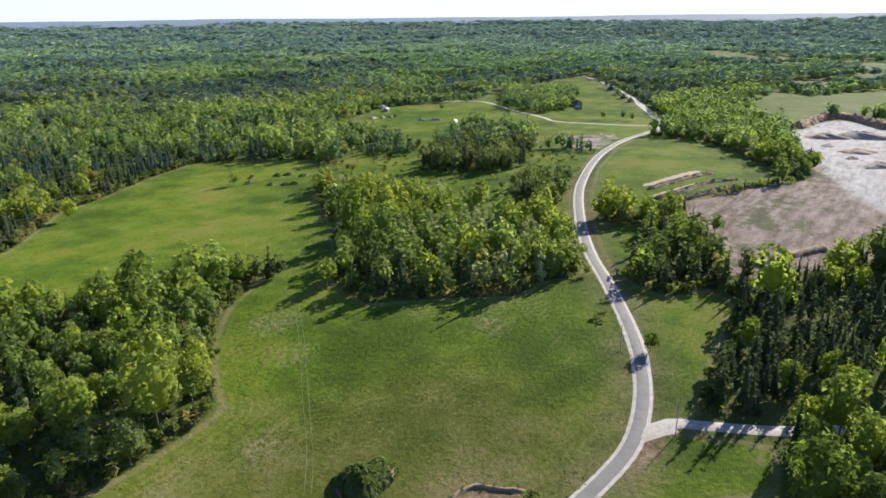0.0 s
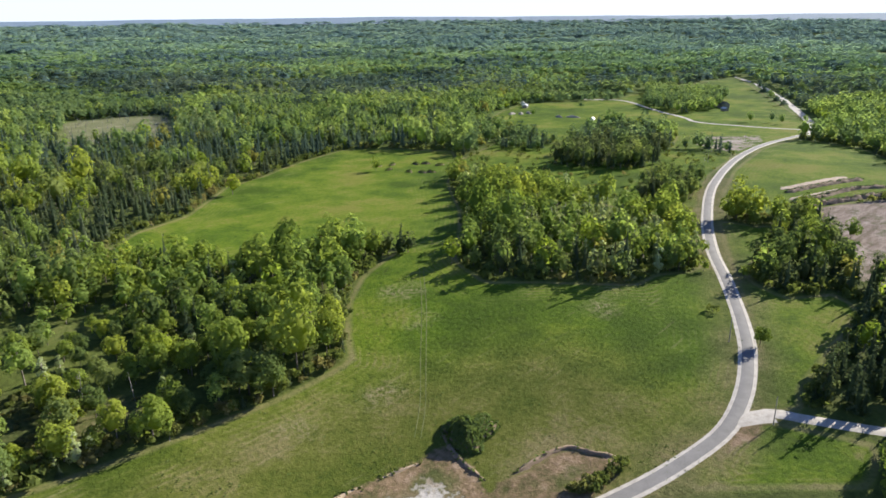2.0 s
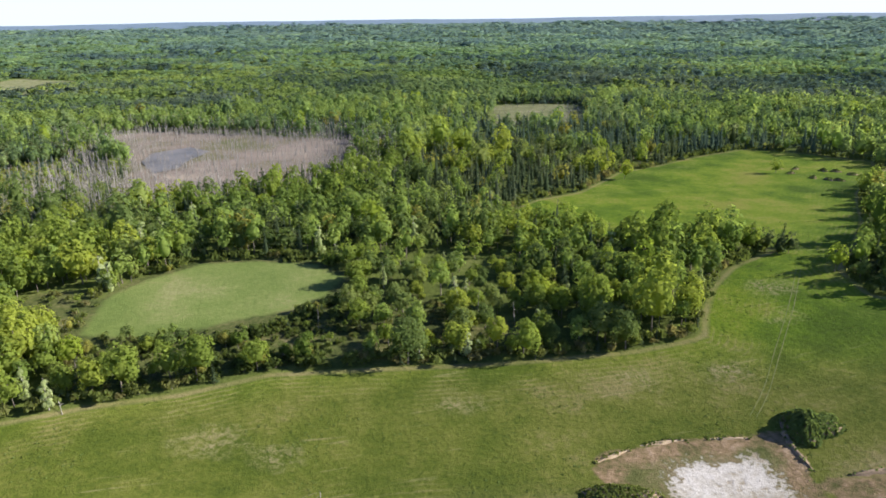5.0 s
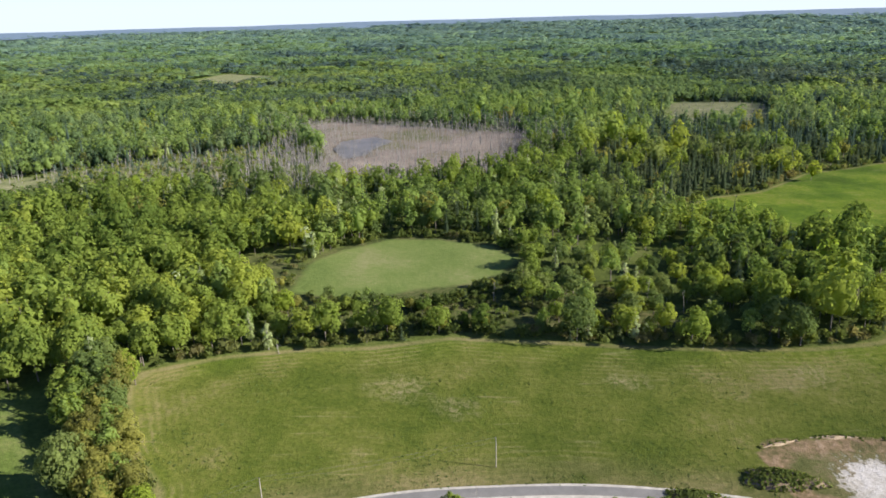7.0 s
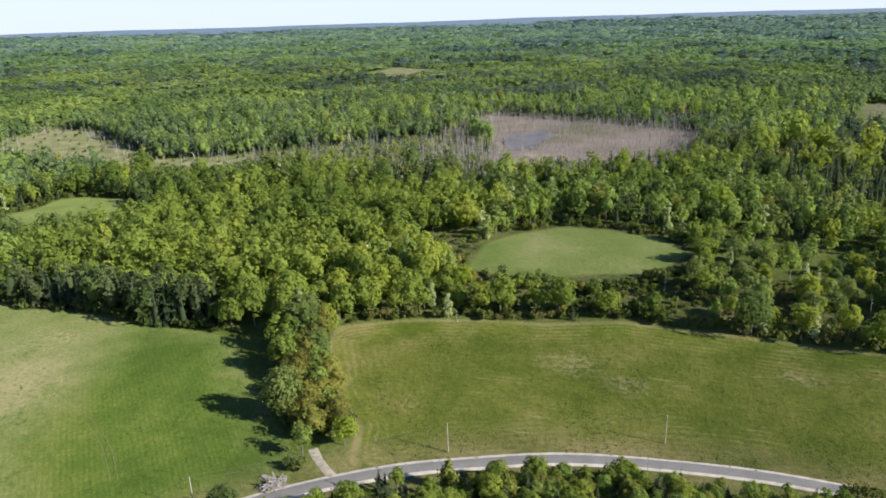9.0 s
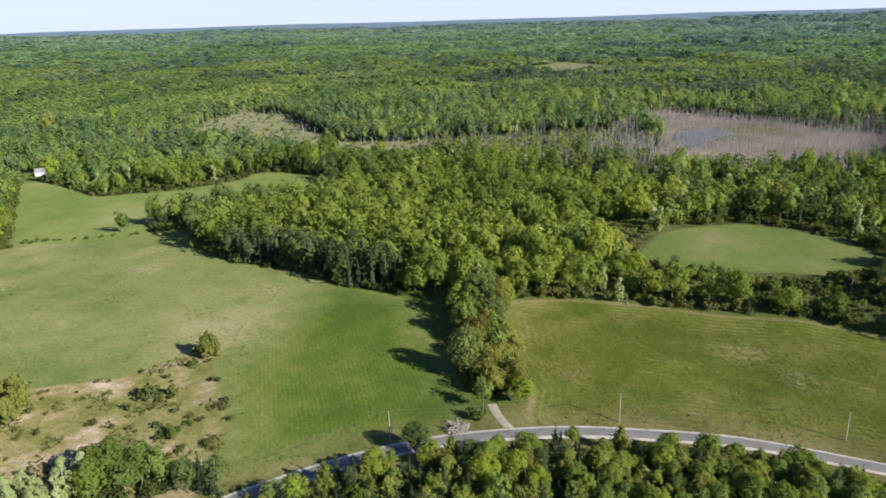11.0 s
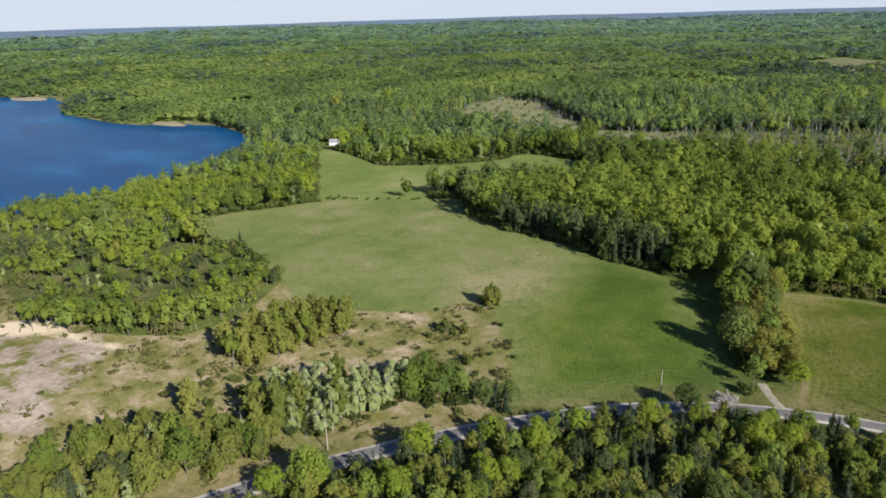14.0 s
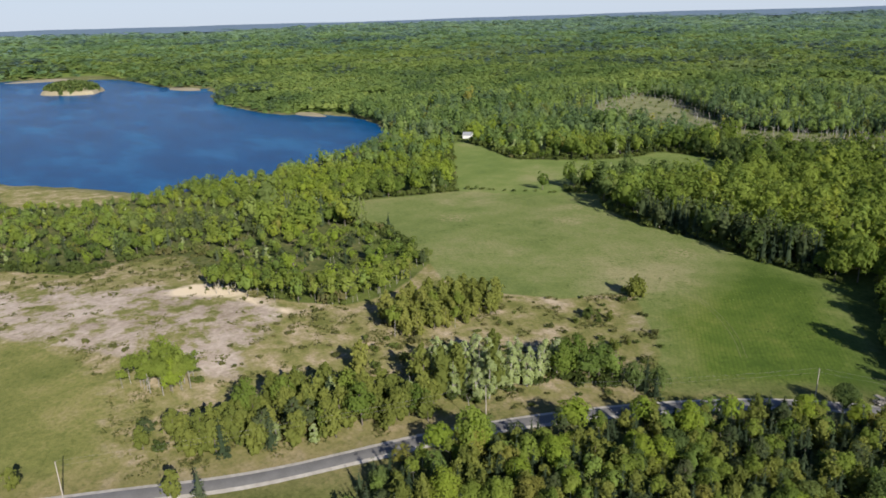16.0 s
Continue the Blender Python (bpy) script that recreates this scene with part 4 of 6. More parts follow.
SPEC = {  # species: near, middle, far-middle and far shapes
    "maple": shapes_of(broad_tree, 0, BROAD, 0.42, r=4.6),
    "oak": shapes_of(broad_tree, 60, BROAD, 0.42, r=4.6, low=0.06, dome=0.5),
    "poplar": shapes_of(broad_tree, 120, SLIM, 0.36, r=1.75, low=0.03, dome=0.85),
    "birch": shapes_of(broad_tree, 180, ((13, 520), (9, 220), (6, 80), (5, 46)), 0.38, r=3.0, low=0.40),
    "spruce": shapes_of(cone_tree, 240, (900, 360, 120, 54), 0.38, r=2.8),
    "cedar": shapes_of(cedar_tree, 300, (820, 260, 56, 24), 0.25, r=2.15),
    "bush": [[bush_shape(360 + 10 * level + k, n, leaf) for k in range(5)] for level, (n, leaf) in enumerate(((200, 0.28), (80, 0.40), (30, 0.58), (12, 1.0)))],
}
SPEC["pine"] = shapes_of(broad_tree, 420, SLIM, 0.40, r=3.4, low=0.12, dome=0.62)
SPEC["ash"] = shapes_of(broad_tree, 480, ((15, 560), (11, 260), (8, 96), (6, 50)), 0.42, r=4.2, low=0.16)
SPEC["heath"] = [[bush_shape(600 + 10 * level + k, n, leaf, h=1.1, r=1.5) for k in range(5)] for level, (n, leaf) in enumerate(((150, 0.24), (60, 0.36), (24, 0.52), (10, 0.9)))]
SPEC["golden"] = SPEC["maple"]
SPEC["aspen"] = shapes_of(broad_tree, 540, SLIM, 0.40, r=3.5, low=0.14, dome=0.52)
HEIGHT = {"heath": 1.1, "pine": 15.0, "ash": 15.0, "birch": 15.0, "maple": 15.0, "golden": 15.0, "aspen": 15.0, "oak": 15.0, "poplar": 15.0, "spruce": 15.0, "cedar": 6.0, "bush": 1.8}
LABEL = {
    "heath": ("low_shrub", "low spreading brownish shrub on dry ground", "shrub"),
    "pine": ("pine", "dull dark green pine with an uneven crown", "conifer"),
    "ash": ("ash_tree", "brownish olive tree just coming into leaf", "tree"),
    "birch": ("birch", "thin birch with a pale bare trunk and a light crown", "tree"),
    "maple": ("broadleaf_tree", "fresh green broadleaf tree with a clumpy crown", "tree"),
    "aspen": ("aspen", "slender grey-green aspen with a feathery crown", "tree"),
    "golden": ("golden_tree", "bright yellow-green broadleaf tree in fresh leaf", "tree"),
    "oak": ("broadleaf_tree", "dark green broadleaf tree with a dense round crown", "tree"),
    "poplar": ("poplar", "slim pale silvery green poplar in young leaf", "tree"),
    "spruce": ("spruce", "dark blue-green spruce with drooping branches", "conifer"),
    "cedar": ("cedar", "olive green flame-shaped cedar growing on dry grass", "conifer"),
    "bush": ("bush", "low green bush on rough grass", "bush"),
}
GROUP = {"heath": "low shrubs", "pine": "pines", "ash": "late-leafing trees", "birch": "birches", "maple": "broadleaf trees", "golden": "yellow-green trees", "aspen": "aspens", "oak": "broadleaf trees", "poplar": "poplars", "spruce": "spruces", "cedar": "cedars", "bush": "bushes"}
trees = {k: [] for k in SPEC}  # x, y, height


def along_path(x, y):
    return line_distance(np.array([(35, 65), (10, 22), (-9, -17), (-17, -47), (-18, -86)]), np.asarray(x, float), np.asarray(y, float))


def scatter(x0, x1, y0, y1, s, rng):
    x, y = np.meshgrid(np.arange(x0, x1, s), np.arange(y0, y1, s))
    return x.ravel() + rng.uniform(-0.56, 0.56, x.size) * s, y.ravel() + rng.uniform(-0.56, 0.56, x.size) * s


def wooded(x, y, margin=1.0):
    ok = np.ones(x.shape, bool)
    for p in OPEN:
        ok &= outline(p, x, y) > margin
    for line, w in ((ROAD[::3], 8), (FAR_ROAD[::3], 9), (SIDE_ROAD[::2], 5), (TRACK[::3], 6), (DRIVE, 5)):
        ok &= line_distance(line, x, y) > w
    return ok


CONIFER_WOODS = [(505, 345, 45), (530, 375, 40), (480, 330, 40), (300, 80, 60), (290, 60, 60), (340, 90, 50), (140, 410, 50), (190, 470, 60), (280, 72, 40), (380, 620, 170), (330, 480, 60), (560, 330, 50), (470, 300, 45), (280, 60, 60), (330, 70, 60), (60, 470, 110), (170, 520, 90), (60, 760, 90),
                 (-60, 480, 90), (-190, 225, 14), (-215, 230, 14), (-170, 218, 14), (-160, 440, 70), (190, 620, 90)]
POPLAR_WOODS = [(305, 242, 20), (325, 228, 22), (352, 232, 18), (330, 235, 35), (75, 262, 20), (290, 205, 40), (60, 236, 22), (130, 230, 18), (25, 290, 30), (-480, 330, 30), (-40, 390, 30)]
ASPEN_WOODS = [(170, 265, 45), (20, 360, 60), (290, 230, 50), (-270, 60, 40), (-330, 20, 50), (100, 400, 70), (-60, 300, 40)]
BRIGHT_WOODS = [(150, 245, 40), (190, 265, 35), (205, 290, 30), (110, 250, 30), (350, 262, 60), (330, 215, 50), (200, 300, 30), (20, 420, 50), (-180, 260, 80), (-180, 330, 90), (-90, 330, 60), (-110, 270, 60), (-60, 370, 70), (-430, 250, 90), (-500, 180, 70), (700, 180, 200), (330, 290, 60)]


YELLOW_WOODS = [(-500, 200, 80), (-450, 110, 50), (-560, 300, 50), (-440, 250, 40)]


def conifer_share(x, y):
    far = np.hypot(x, y) > 520
    c = 0.14 + np.where(far, 0.55, 0.30) * patches(x, y, 85) + 0.10 * patches(x + 500, y, 30)
    for a, b, r in CONIFER_WOODS:
        c = c + 0.35 * np.exp(-((x - a) ** 2 + (y - b) ** 2) / (r * r))
    for a, b, r in BRIGHT_WOODS:
        c = c - 0.3 * np.exp(-((x - a) ** 2 + (y - b) ** 2) / (r * r))
    return c


def grow(x, y, rng, tall=1.0):
    """Gives each place a species and a height."""
    c = conifer_share(x, y)
    u, v = rng.uniform(size=x.size), rng.uniform(size=x.size)
    size = rng.lognormal(-0.05, 0.23, x.size) * tall * np.where((x < -420) & (y < 330), 0.62, 1.0)
    dark = 0.38 + 0.7 * patches(x + 300, y, 60)
    pale = np.full(x.size, 0.05)
    slim = np.full(x.size, 0.08)
    for a, b, r in ASPEN_WOODS:
        slim = slim + 0.5 * np.exp(-((x - a) ** 2 + (y - b) ** 2) / (r * r))
    for a, b, r in POPLAR_WOODS:
        pale = pale + 0.3 * np.exp(-((x - a) ** 2 + (y - b) ** 2) / (r * r))
    for a, b, r in BRIGHT_WOODS:
        dark = dark - 0.4 * np.exp(-((x - a) ** 2 + (y - b) ** 2) / (r * r))
    late = 0.01 + 0.07 * np.clip(patches(x + 900, y, 50), 0, 1)
    gold = np.full(x.size, 0.015)
    for a, b, r in YELLOW_WOODS:
        gold = gold + 0.4 * np.exp(-((x - a) ** 2 + (y - b) ** 2) / (r * r))
    for i in range(x.size):
        if rng.uniform() < gold[i]:
            kind, h = "golden", 13.5
        elif u[i] < c[i]:
            kind, h = ("spruce", 14.2) if v[i] < 0.9 else ("pine", 13.0)
        elif late[i] > u[i] - c[i]:
            kind, h = "ash", 12.5
        elif v[i] < pale[i]:
            kind, h = "poplar", 14.0
        elif v[i] > 1 - slim[i]:
            kind, h = "aspen", 13.5
        elif v[i] < pale[i] + dark[i]:
            kind, h = "oak", 13.5
        else:
            kind, h = "maple", 14.5
        trees[kind].append((x[i], y[i], h * size[i]))


rng = np.random.default_rng(5)


def plant(poly, gap, kinds, low, high, margin=0.0):
    """Fills an outline with trees of the given kinds (kind, share), from low to high metres tall."""
    xs, ys = [p[0] for p in poly], [p[1] for p in poly]
    x, y = scatter(min(xs), max(xs), min(ys), max(ys), gap, rng)
    keep = (outline(poly, x, y) < -margin) & (line_distance(ROAD[::2], x, y) > 6.5) & (line_distance(SIDE_ROAD, x, y) > 4)
    for a, b in zip(x[keep], y[keep]):
        u = rng.uniform()
        for kind, share in kinds:
            if u < share:
                break
            u -= share
        trees[kind].append((a, b, rng.uniform(low, high) if kind != "bush" else min(rng.uniform(low, high), rng.uniform(1.2, 3.4))))


GROVE = [(-143, -20), (-141, 14), (-127, 44), (-114, 70), (-99, 93), (-82, 109), (-62, 122), (-50, 127), (-50, 75), (-85, 20), (-105, -30), (-128, -40)]
# woods within 360 m of the flight
x, y = scatter(-520, 640, -170, 620, 6.9, rng)
d = along_path(x, y)
keep = wooded(x, y) & (d < 360) & (d > 100) & (outline(BRUSH, x, y) > 0) & (outline(GROVE, x, y) > 3) & (outline(LOW_GROVE, x, y) > 3) & (outline(EDGE_SCRUB, x, y) > 0)
keep &= outline([(-252, 212), (-206, 210), (-178, 201), (-150, 202), (-150, 217), (-180, 217), (-206, 226), (-252, 229)], x, y) > 1
keep &= outline([(-104, 208), (-96, 184), (-75, 146), (-84, 140), (-134, 200)], x, y) > 2
keep &= y > np.where(x < 0, -150, 0)
keep &= ~((y < 114) & (x > 0) & (x < 195)) & ~((x < 0) & (x > -190) & (y < 60) & (line_distance(ROAD, x, y) < 45))
x, y, d = x[keep], y[keep], d[keep]
small = (x < -225) & (y < 105)
grow(x[~small], y[~small], rng)
# low young woods between the sand and the lake
x, y = scatter(-560, -225, -130, 105, 6.0, rng)
keep = wooded(x, y) & (along_path(x, y) > 100) & (rng.uniform(size=x.size) < 0.56 + 0.5 * patches(x, y, 26))
for a, b, u in zip(x[keep], y[keep], rng.uniform(size=int(keep.sum()))):
    kind = "birch" if u < 0.30 else "aspen" if u < 0.52 else "maple" if u < 0.62 else "golden" if u < 0.66 else "cedar" if u < 0.68 else "poplar" if u < 0.72 else "pine" if u < 0.77 else "spruce" if u < 0.82 else "bush"
    trees[kind].append((a, b, rng.uniform(4.5, 9.0) if kind != "bush" else rng.uniform(1.5, 3.5)))
# undergrowth along the wood's edges
x, y = scatter(-600, 700, -120, 560, 3.3, rng)
e = np.full(x.shape, 99.0)
for p in (MEADOW, SMALL_FIELD, LEFT_FIELD, VERGE_FIELD, SAND_LAND, EDGE_SCRUB, LAKE_FIELD, BANK_FIELD, FARM):
    e = np.minimum(e, outline(p, x, y))
keep = (e > 0.2) & (e < 5.2) & wooded(x, y, 0.2) & (rng.uniform(size=x.size) < 0.85) & (outline(GROVE, x, y) > 3) & (outline(LOW_GROVE, x, y) > 3) & (along_path(x, y) > 110)
for a, b in zip(x[keep], y[keep]):
    if rng.uniform() < 0.14:
        trees["spruce"].append((a, b, rng.uniform(3.5, 7.0)))
    else:
        trees["bush"].append((a, b, rng.uniform(1.8, 5.2)))
# the young grove beneath the flight
plant(GROVE, 3.5, (("maple", 0.06), ("oak", 0.02), ("aspen", 0.06), ("spruce", 0.46), ("pine", 0.05), ("cedar", 0.25), ("golden", 0.04), ("birch", 0.04), ("ash", 0.02)), 4.8, 9.6)
# spruces along the edge of the left field
plant([(-252, 214), (-206, 212), (-178, 203), (-150, 204), (-150, 216), (-180, 216), (-206, 225), (-252, 228)], 4.6, (("spruce", 0.66), ("pine", 0.28), ("oak", 0.06)), 15, 20)
# the hedge between the two fields
HEDGE = [(-106, 210), (-97, 184), (-86, 161), (-78, 146), (-85, 140), (-92, 147), (-102, 162), (-114, 182), (-127, 206), (-128, 214)]
plant([(-106, 212), (-97, 186), (-92, 176), (-106, 172), (-116, 188), (-127, 208), (-126, 216)], 5.4, (("maple", 0.24), ("oak", 0.14), ("ash", 0.34), ("golden", 0.08), ("aspen", 0.20)), 12.0, 17.5)
plant([(-93, 180), (-84, 160), (-77, 147), (-85, 141), (-92, 148), (-106, 175)], 3.9, (("ash", 0.66), ("golden", 0.06), ("aspen", 0.14), ("cedar", 0.10), ("birch", 0.04)), 9.0, 13.5)
plant(HEDGE, 3.1, (("bush", 0.8), ("ash", 0.2)), 2.6, 6.0)
plant([(-50, 127), (-40, 131), (-12, 140), (14, 143), (30, 130), (20, 112), (-50, 96)], 4.6, (("maple", 0.26), ("aspen", 0.18), ("cedar", 0.28), ("birch", 0.08), ("spruce", 0.20)), 5.5, 9.5)
plant(LOW_GROVE, 3.5, (("maple", 0.18), ("bush", 0.20), ("spruce", 0.22), ("cedar", 0.14), ("aspen", 0.16), ("birch", 0.06), ("oak", 0.04)), 3.2, 7.4)
# brush beside the small field
x, y = scatter(-75, 115, 228, 345, 2.7, rng)
n1, n2 = near_noise(x + 40, y, 9.0), near_noise(x, y + 20, 4.0)
keep = ((outline(BRUSH, x, y) < 0) | (outline(EDGE_SCRUB, x, y) < 0)) & (outline(SMALL_FIELD, x, y) > 1.5) & (n1 + 0.6 * n2 + rng.normal(size=x.size) * 0.35 > -0.1)
for a, b in zip(x[keep], y[keep]):
    u = rng.uniform()
    kind = "bush" if u < 0.82 else "maple" if u < 0.88 else "oak" if u < 0.91 else "ash" if u < 0.97 else "aspen"
    trees[kind].append((a, b, rng.uniform(0.8, 2.6) if kind == "bush" else rng.uniform(3.0, 6.5)))
# thin the wood beside the brush
for kind in trees:
    inside = [18 < p[0] < 118 and 232 < p[1] < 335 for p in trees[kind]]
    trees[kind] = [(p[0], p[1], p[2] * (rng.uniform(0.5, 0.8) if q and kind != "bush" else 1.0)) for p, q in zip(trees[kind], inside) if not (q and rng.uniform() < 0.30)]
# trees between the small field and the meadow, thicker towards the wood
plant([(40, 300), (60, 285), (85, 256), (110, 236), (95, 228), (60, 234), (36, 246), (30, 275)], 9.0, (("maple", 0.45), ("oak", 0.35), ("aspen", 0.12), ("poplar", 0.08)), 7.0, 14.0)
# dark conifers along the far side of the marsh
plant([(-575, 700), (-456, 596), (-395, 546), (-331, 561), (-266, 612), (-195, 641), (-145, 699), (-150, 730), (-200, 672), (-266, 640), (-331, 588), (-392, 574), (-450, 626), (-565, 726)], 6.0,
      (("spruce", 0.72), ("pine", 0.20), ("oak", 0.08)), 11, 17)
# tussocks and young trees on open ground
plant(TUSSOCKS, 6.0, (("bush", 0.8), ("maple", 0.2)), 1.0, 4.0)
plant(YOUNG_MARSH, 6.2, (("cedar", 0.15), ("spruce", 0.55), ("bush", 0.15), ("aspen", 0.15)), 4.0, 8.0)
plant(MARSH, 17.0, (("bush", 0.7), ("cedar", 0.3)), 1.5, 5.0)
plant([(-70, 238), (-66, 232), (-30, 234), (2, 240), (24, 237), (49, 234), (88, 229), (92, 234), (50, 241), (0, 246), (-40, 241)], 5.5,
      (("bush", 0.70), ("maple", 0.12), ("oak", 0.10), ("ash", 0.08)), 2.5, 6.5)
# clumps in the valley beyond the copse and about the farm
plant([(459, 355), (450, 332), (461, 302), (484, 286), (572, 317), (625, 350), (610, 392), (548, 389)], 6.5, (("spruce", 0.58), ("pine", 0.22), ("oak", 0.20)), 13, 19)
plant([(392, 246), (402, 219), (446, 236), (455, 245), (434, 266)], 6.5, (("oak", 0.5), ("spruce", 0.3), ("pine", 0.2)), 11, 15)
plant([(490, 437), (494, 393), (544, 415), (531, 450)], 7, (("oak", 0.35), ("spruce", 0.65)), 9, 14)
plant(VALLEY, 13, (("bush", 0.7), ("oak", 0.2), ("cedar", 0.1)), 2.0, 6.0)
plant([(841, 493), (801, 420), (875, 405), (1045, 468), (1031, 589)], 9, (("oak", 0.6), ("maple", 0.3), ("spruce", 0.1)), 11, 16)
plant([(560, 262), (600, 290), (570, 312)], 8, (("spruce", 0.6), ("oak", 0.4)), 8, 14)
# dry land by the sand: cedars, poplars and low brush
plant([(-168, 15), (-156, 25), (-152, 51), (-154, 58), (-165, 47), (-178, 24)], 4.2, (("poplar", 0.85), ("cedar", 0.15)), 12, 17.5)
plant([(-156, 52), (-139, 62), (-143, 70), (-157, 62)], 3.8, (("aspen", 0.50), ("maple", 0.30), ("golden", 0.08), ("cedar", 0.12)), 8.5, 12.5)
plant([(-168, 13), (-156, 23), (-150, 52), (-137, 62), (-143, 72), (-159, 62), (-168, 47), (-180, 24)], 3.0, (("bush", 0.8), ("cedar", 0.2)), 1.8, 3.6)
plant([(-194, -65), (-176, -50), (-167, -34), (-161, -13), (-155, 10), (-164, 17), (-178, -1), (-188, -19), (-187, -31), (-182, -42)], 3.4,
      (("cedar", 0.72), ("spruce", 0.05), ("pine", 0.07), ("maple", 0.06), ("poplar", 0.05), ("bush", 0.05)), 7.0, 12.0)
plant([(-222, -56), (-208, -46), (-206, -34), (-226, -38)], 3.0, (("birch", 0.78), ("golden", 0.05), ("bush", 0.17)), 6, 12)
plant([(-205, 66), (-184, 92), (-176, 104), (-168, 98), (-180, 82), (-196, 60)], 4.6, (("bush", 1.0),), 0.9, 2.4)
plant([(-196, 5), (-170, 0), (-160, 20), (-175, 30), (-195, 30), (-210, 20)], 8.0, (("bush", 0.6), ("cedar", 0.4)), 1.4, 6.0)
plant([(-165, 84), (-152, 78), (-146, 88), (-158, 94)], 5, (("bush", 0.8), ("cedar", 0.2)), 1.6, 3.5)
CEDAR_CLUMP = [(-220, 31), (-199, 27), (-194, 33), (-198, 42), (-199, 57), (-200, 72), (-207, 81), (-221, 74), (-225, 59), (-225, 44)]
WOOD_EDGE = [(-297, -8), (-281, -4), (-256, 11), (-239, 29), (-239, 47), (-250, 67), (-262, 71), (-254, 48), (-262, 27), (-298, 2)]
for kind in trees:
    trees[kind] = [p for p in trees[kind] if float(outline(BARE_STRIP, p[0], p[1])) > 0 and math.hypot(p[0] - -569, p[1] - 350) > 15]
plant(CEDAR_CLUMP, 4.6, (("cedar", 0.92), ("birch", 0.05), ("bush", 0.03)), 7.5, 12.0)
plant(WOOD_EDGE, 4.4, (("birch", 0.7), ("cedar", 0.18), ("golden", 0.05), ("aspen", 0.07)), 7.0, 10.5)
x, y = scatter(-380, -125, -110, 130, 6.0, rng)
keep = (outline(SAND_LAND, x, y) < -1) & (outline(SAND_PATCH, x, y) > -6) & (outline(GREEN_LEFT, x, y) > 3) & (rng.uniform(size=x.size) < 0.55) & (line_distance(ROAD, x, y) > 7)
for a, b in zip(x[keep], y[keep]):
    trees["heath" if rng.uniform() < 0.8 else "bush"].append((a, b, rng.uniform(0.5, 1.4)))
# roadside bushes and trees
plant([(366, 150), (345, 136), (330, 137), (335, 147), (352, 158)], 6, (("maple", 0.6), ("bush", 0.4)), 4, 9)
plant([(400, 200), (425, 203), (455, 214), (440, 204), (405, 180), (385, 172), (378, 182)], 6, (("bush", 0.75), ("oak", 0.25)), 1.6, 6)
plant([(150, 133), (160, 130), (170, 128), (168, 124), (152, 127)], 2.6, (("bush", 1.0),), 1.6, 3.2)
plant([(60, 142), (100, 132), (150, 118), (150, 112), (60, 132)], 3.6, (("bush", 0.5), ("cedar", 0.25), ("spruce", 0.25)), 2.0, 5.5)
plant([(-440, 0), (-400, 14), (-372, 42), (-386, 62), (-432, 34)], 6.5, (("pine", 0.75), ("birch", 0.25)), 8.0, 11.5)
for a, b, h in ((-352, 58, 10), (-346, 61, 9), (-325, 71, 10), (-331, 64, 9), (-358, 52, 8.5), (-74.5, 141.5, 9.5), (-122, 209, 14), (-101, 205, 13), (250, 463, 14), (-262, 36, 10), (-252, 48, 11), (-270, 62, 10), (-290, 30, 10), (-138, 10, 12),
                (-128, 36, 11), (-95, 90, 10), (-120, 20, 11), (-70, 100, 10), (-110, 60, 11), (-160, 235, 15), (-185, 250, 15), (-140, 250, 15), (-205, 262, 15), (-90, 246, 14), (-60, 250, 13),
                (55, 236, 9), (120, 235, 14), (140, 245, 13), (105, 258, 14), (235, 250, 13), (-212, -42, 9), (262, 68, 12), (250, 80, 12)):
    trees["golden"].append((a, b, h))
for kind, a, b, h in (("spruce", -131, 69, 12.5), ("oak", -133.5, 67, 9.5), ("oak", -129, 72, 9.0), ("spruce", -127.5, 69, 9.5), ("cedar", -187, 6, 12.5), ("bush", -181, 119, 2.4), ("bush", -177, 97, 4.5), ("cedar", -172, 101, 4.5),
                      ("cedar", -154, 83, 4.5), ("maple", -347, 238, 12.5), ("maple", 255, 123, 7.5), ("maple", -21, 236, 17.0), ("maple", -2, 238, 12.0),
                      ("maple", 12, 240, 10.0), ("spruce", 238, 286, 13.0), ("spruce", 232, 280, 12.0), ("pine", 228, 284, 12.5), ("pine", 234, 277, 11.5), ("pine", 224, 288, 13.0), ("pine", 229, 278, 11.0), ("oak", 268, 186, 13.0), ("oak", 235, 229, 7.0), ("oak", 245, 218, 7.0),
                      ("maple", 309, 150, 6.0), ("maple", 336, 143, 8.0), ("maple", 325, 176, 7.0), ("maple", 304, 166, 6.0), ("bush", 269, 146, 3.0), ("spruce", 596, 112, 14.0),
                      ("maple", 790, 338, 11.0), ("oak", 800, 318, 12.0), ("maple", 792, 306, 10.0), ("oak", 778, 541, 10.0), ("maple", 686, 546, 9.0), ("maple", 362, 448, 11.0),
                      ("maple", 413, 548, 9.0), ("maple", 251, 490, 15.0), ("bush", 586, 126, 5.0), ("bush", 600, 107, 6.0), ("bush", 610, 112, 5.0),
                      ("cedar", -164, -57, 8.5), ("spruce", -161, -52, 8.0), ("cedar", -190, -86, 6.5), ("maple", -138, 8, 13.5), ("oak", -92, 106, 9.5)):
    trees[kind].append((a, b, h))
# few living trees at the swamp's edge
for kind in trees:
    arr = np.array(trees[kind])
    near = outline(DEAD_SWAMP, arr[:, 0], arr[:, 1])
    stay = rng.uniform(size=len(arr)) > np.clip(0.8 - near / 45, 0, 0.7)
    trees[kind] = [p for p, q in zip(trees[kind], stay) if q]
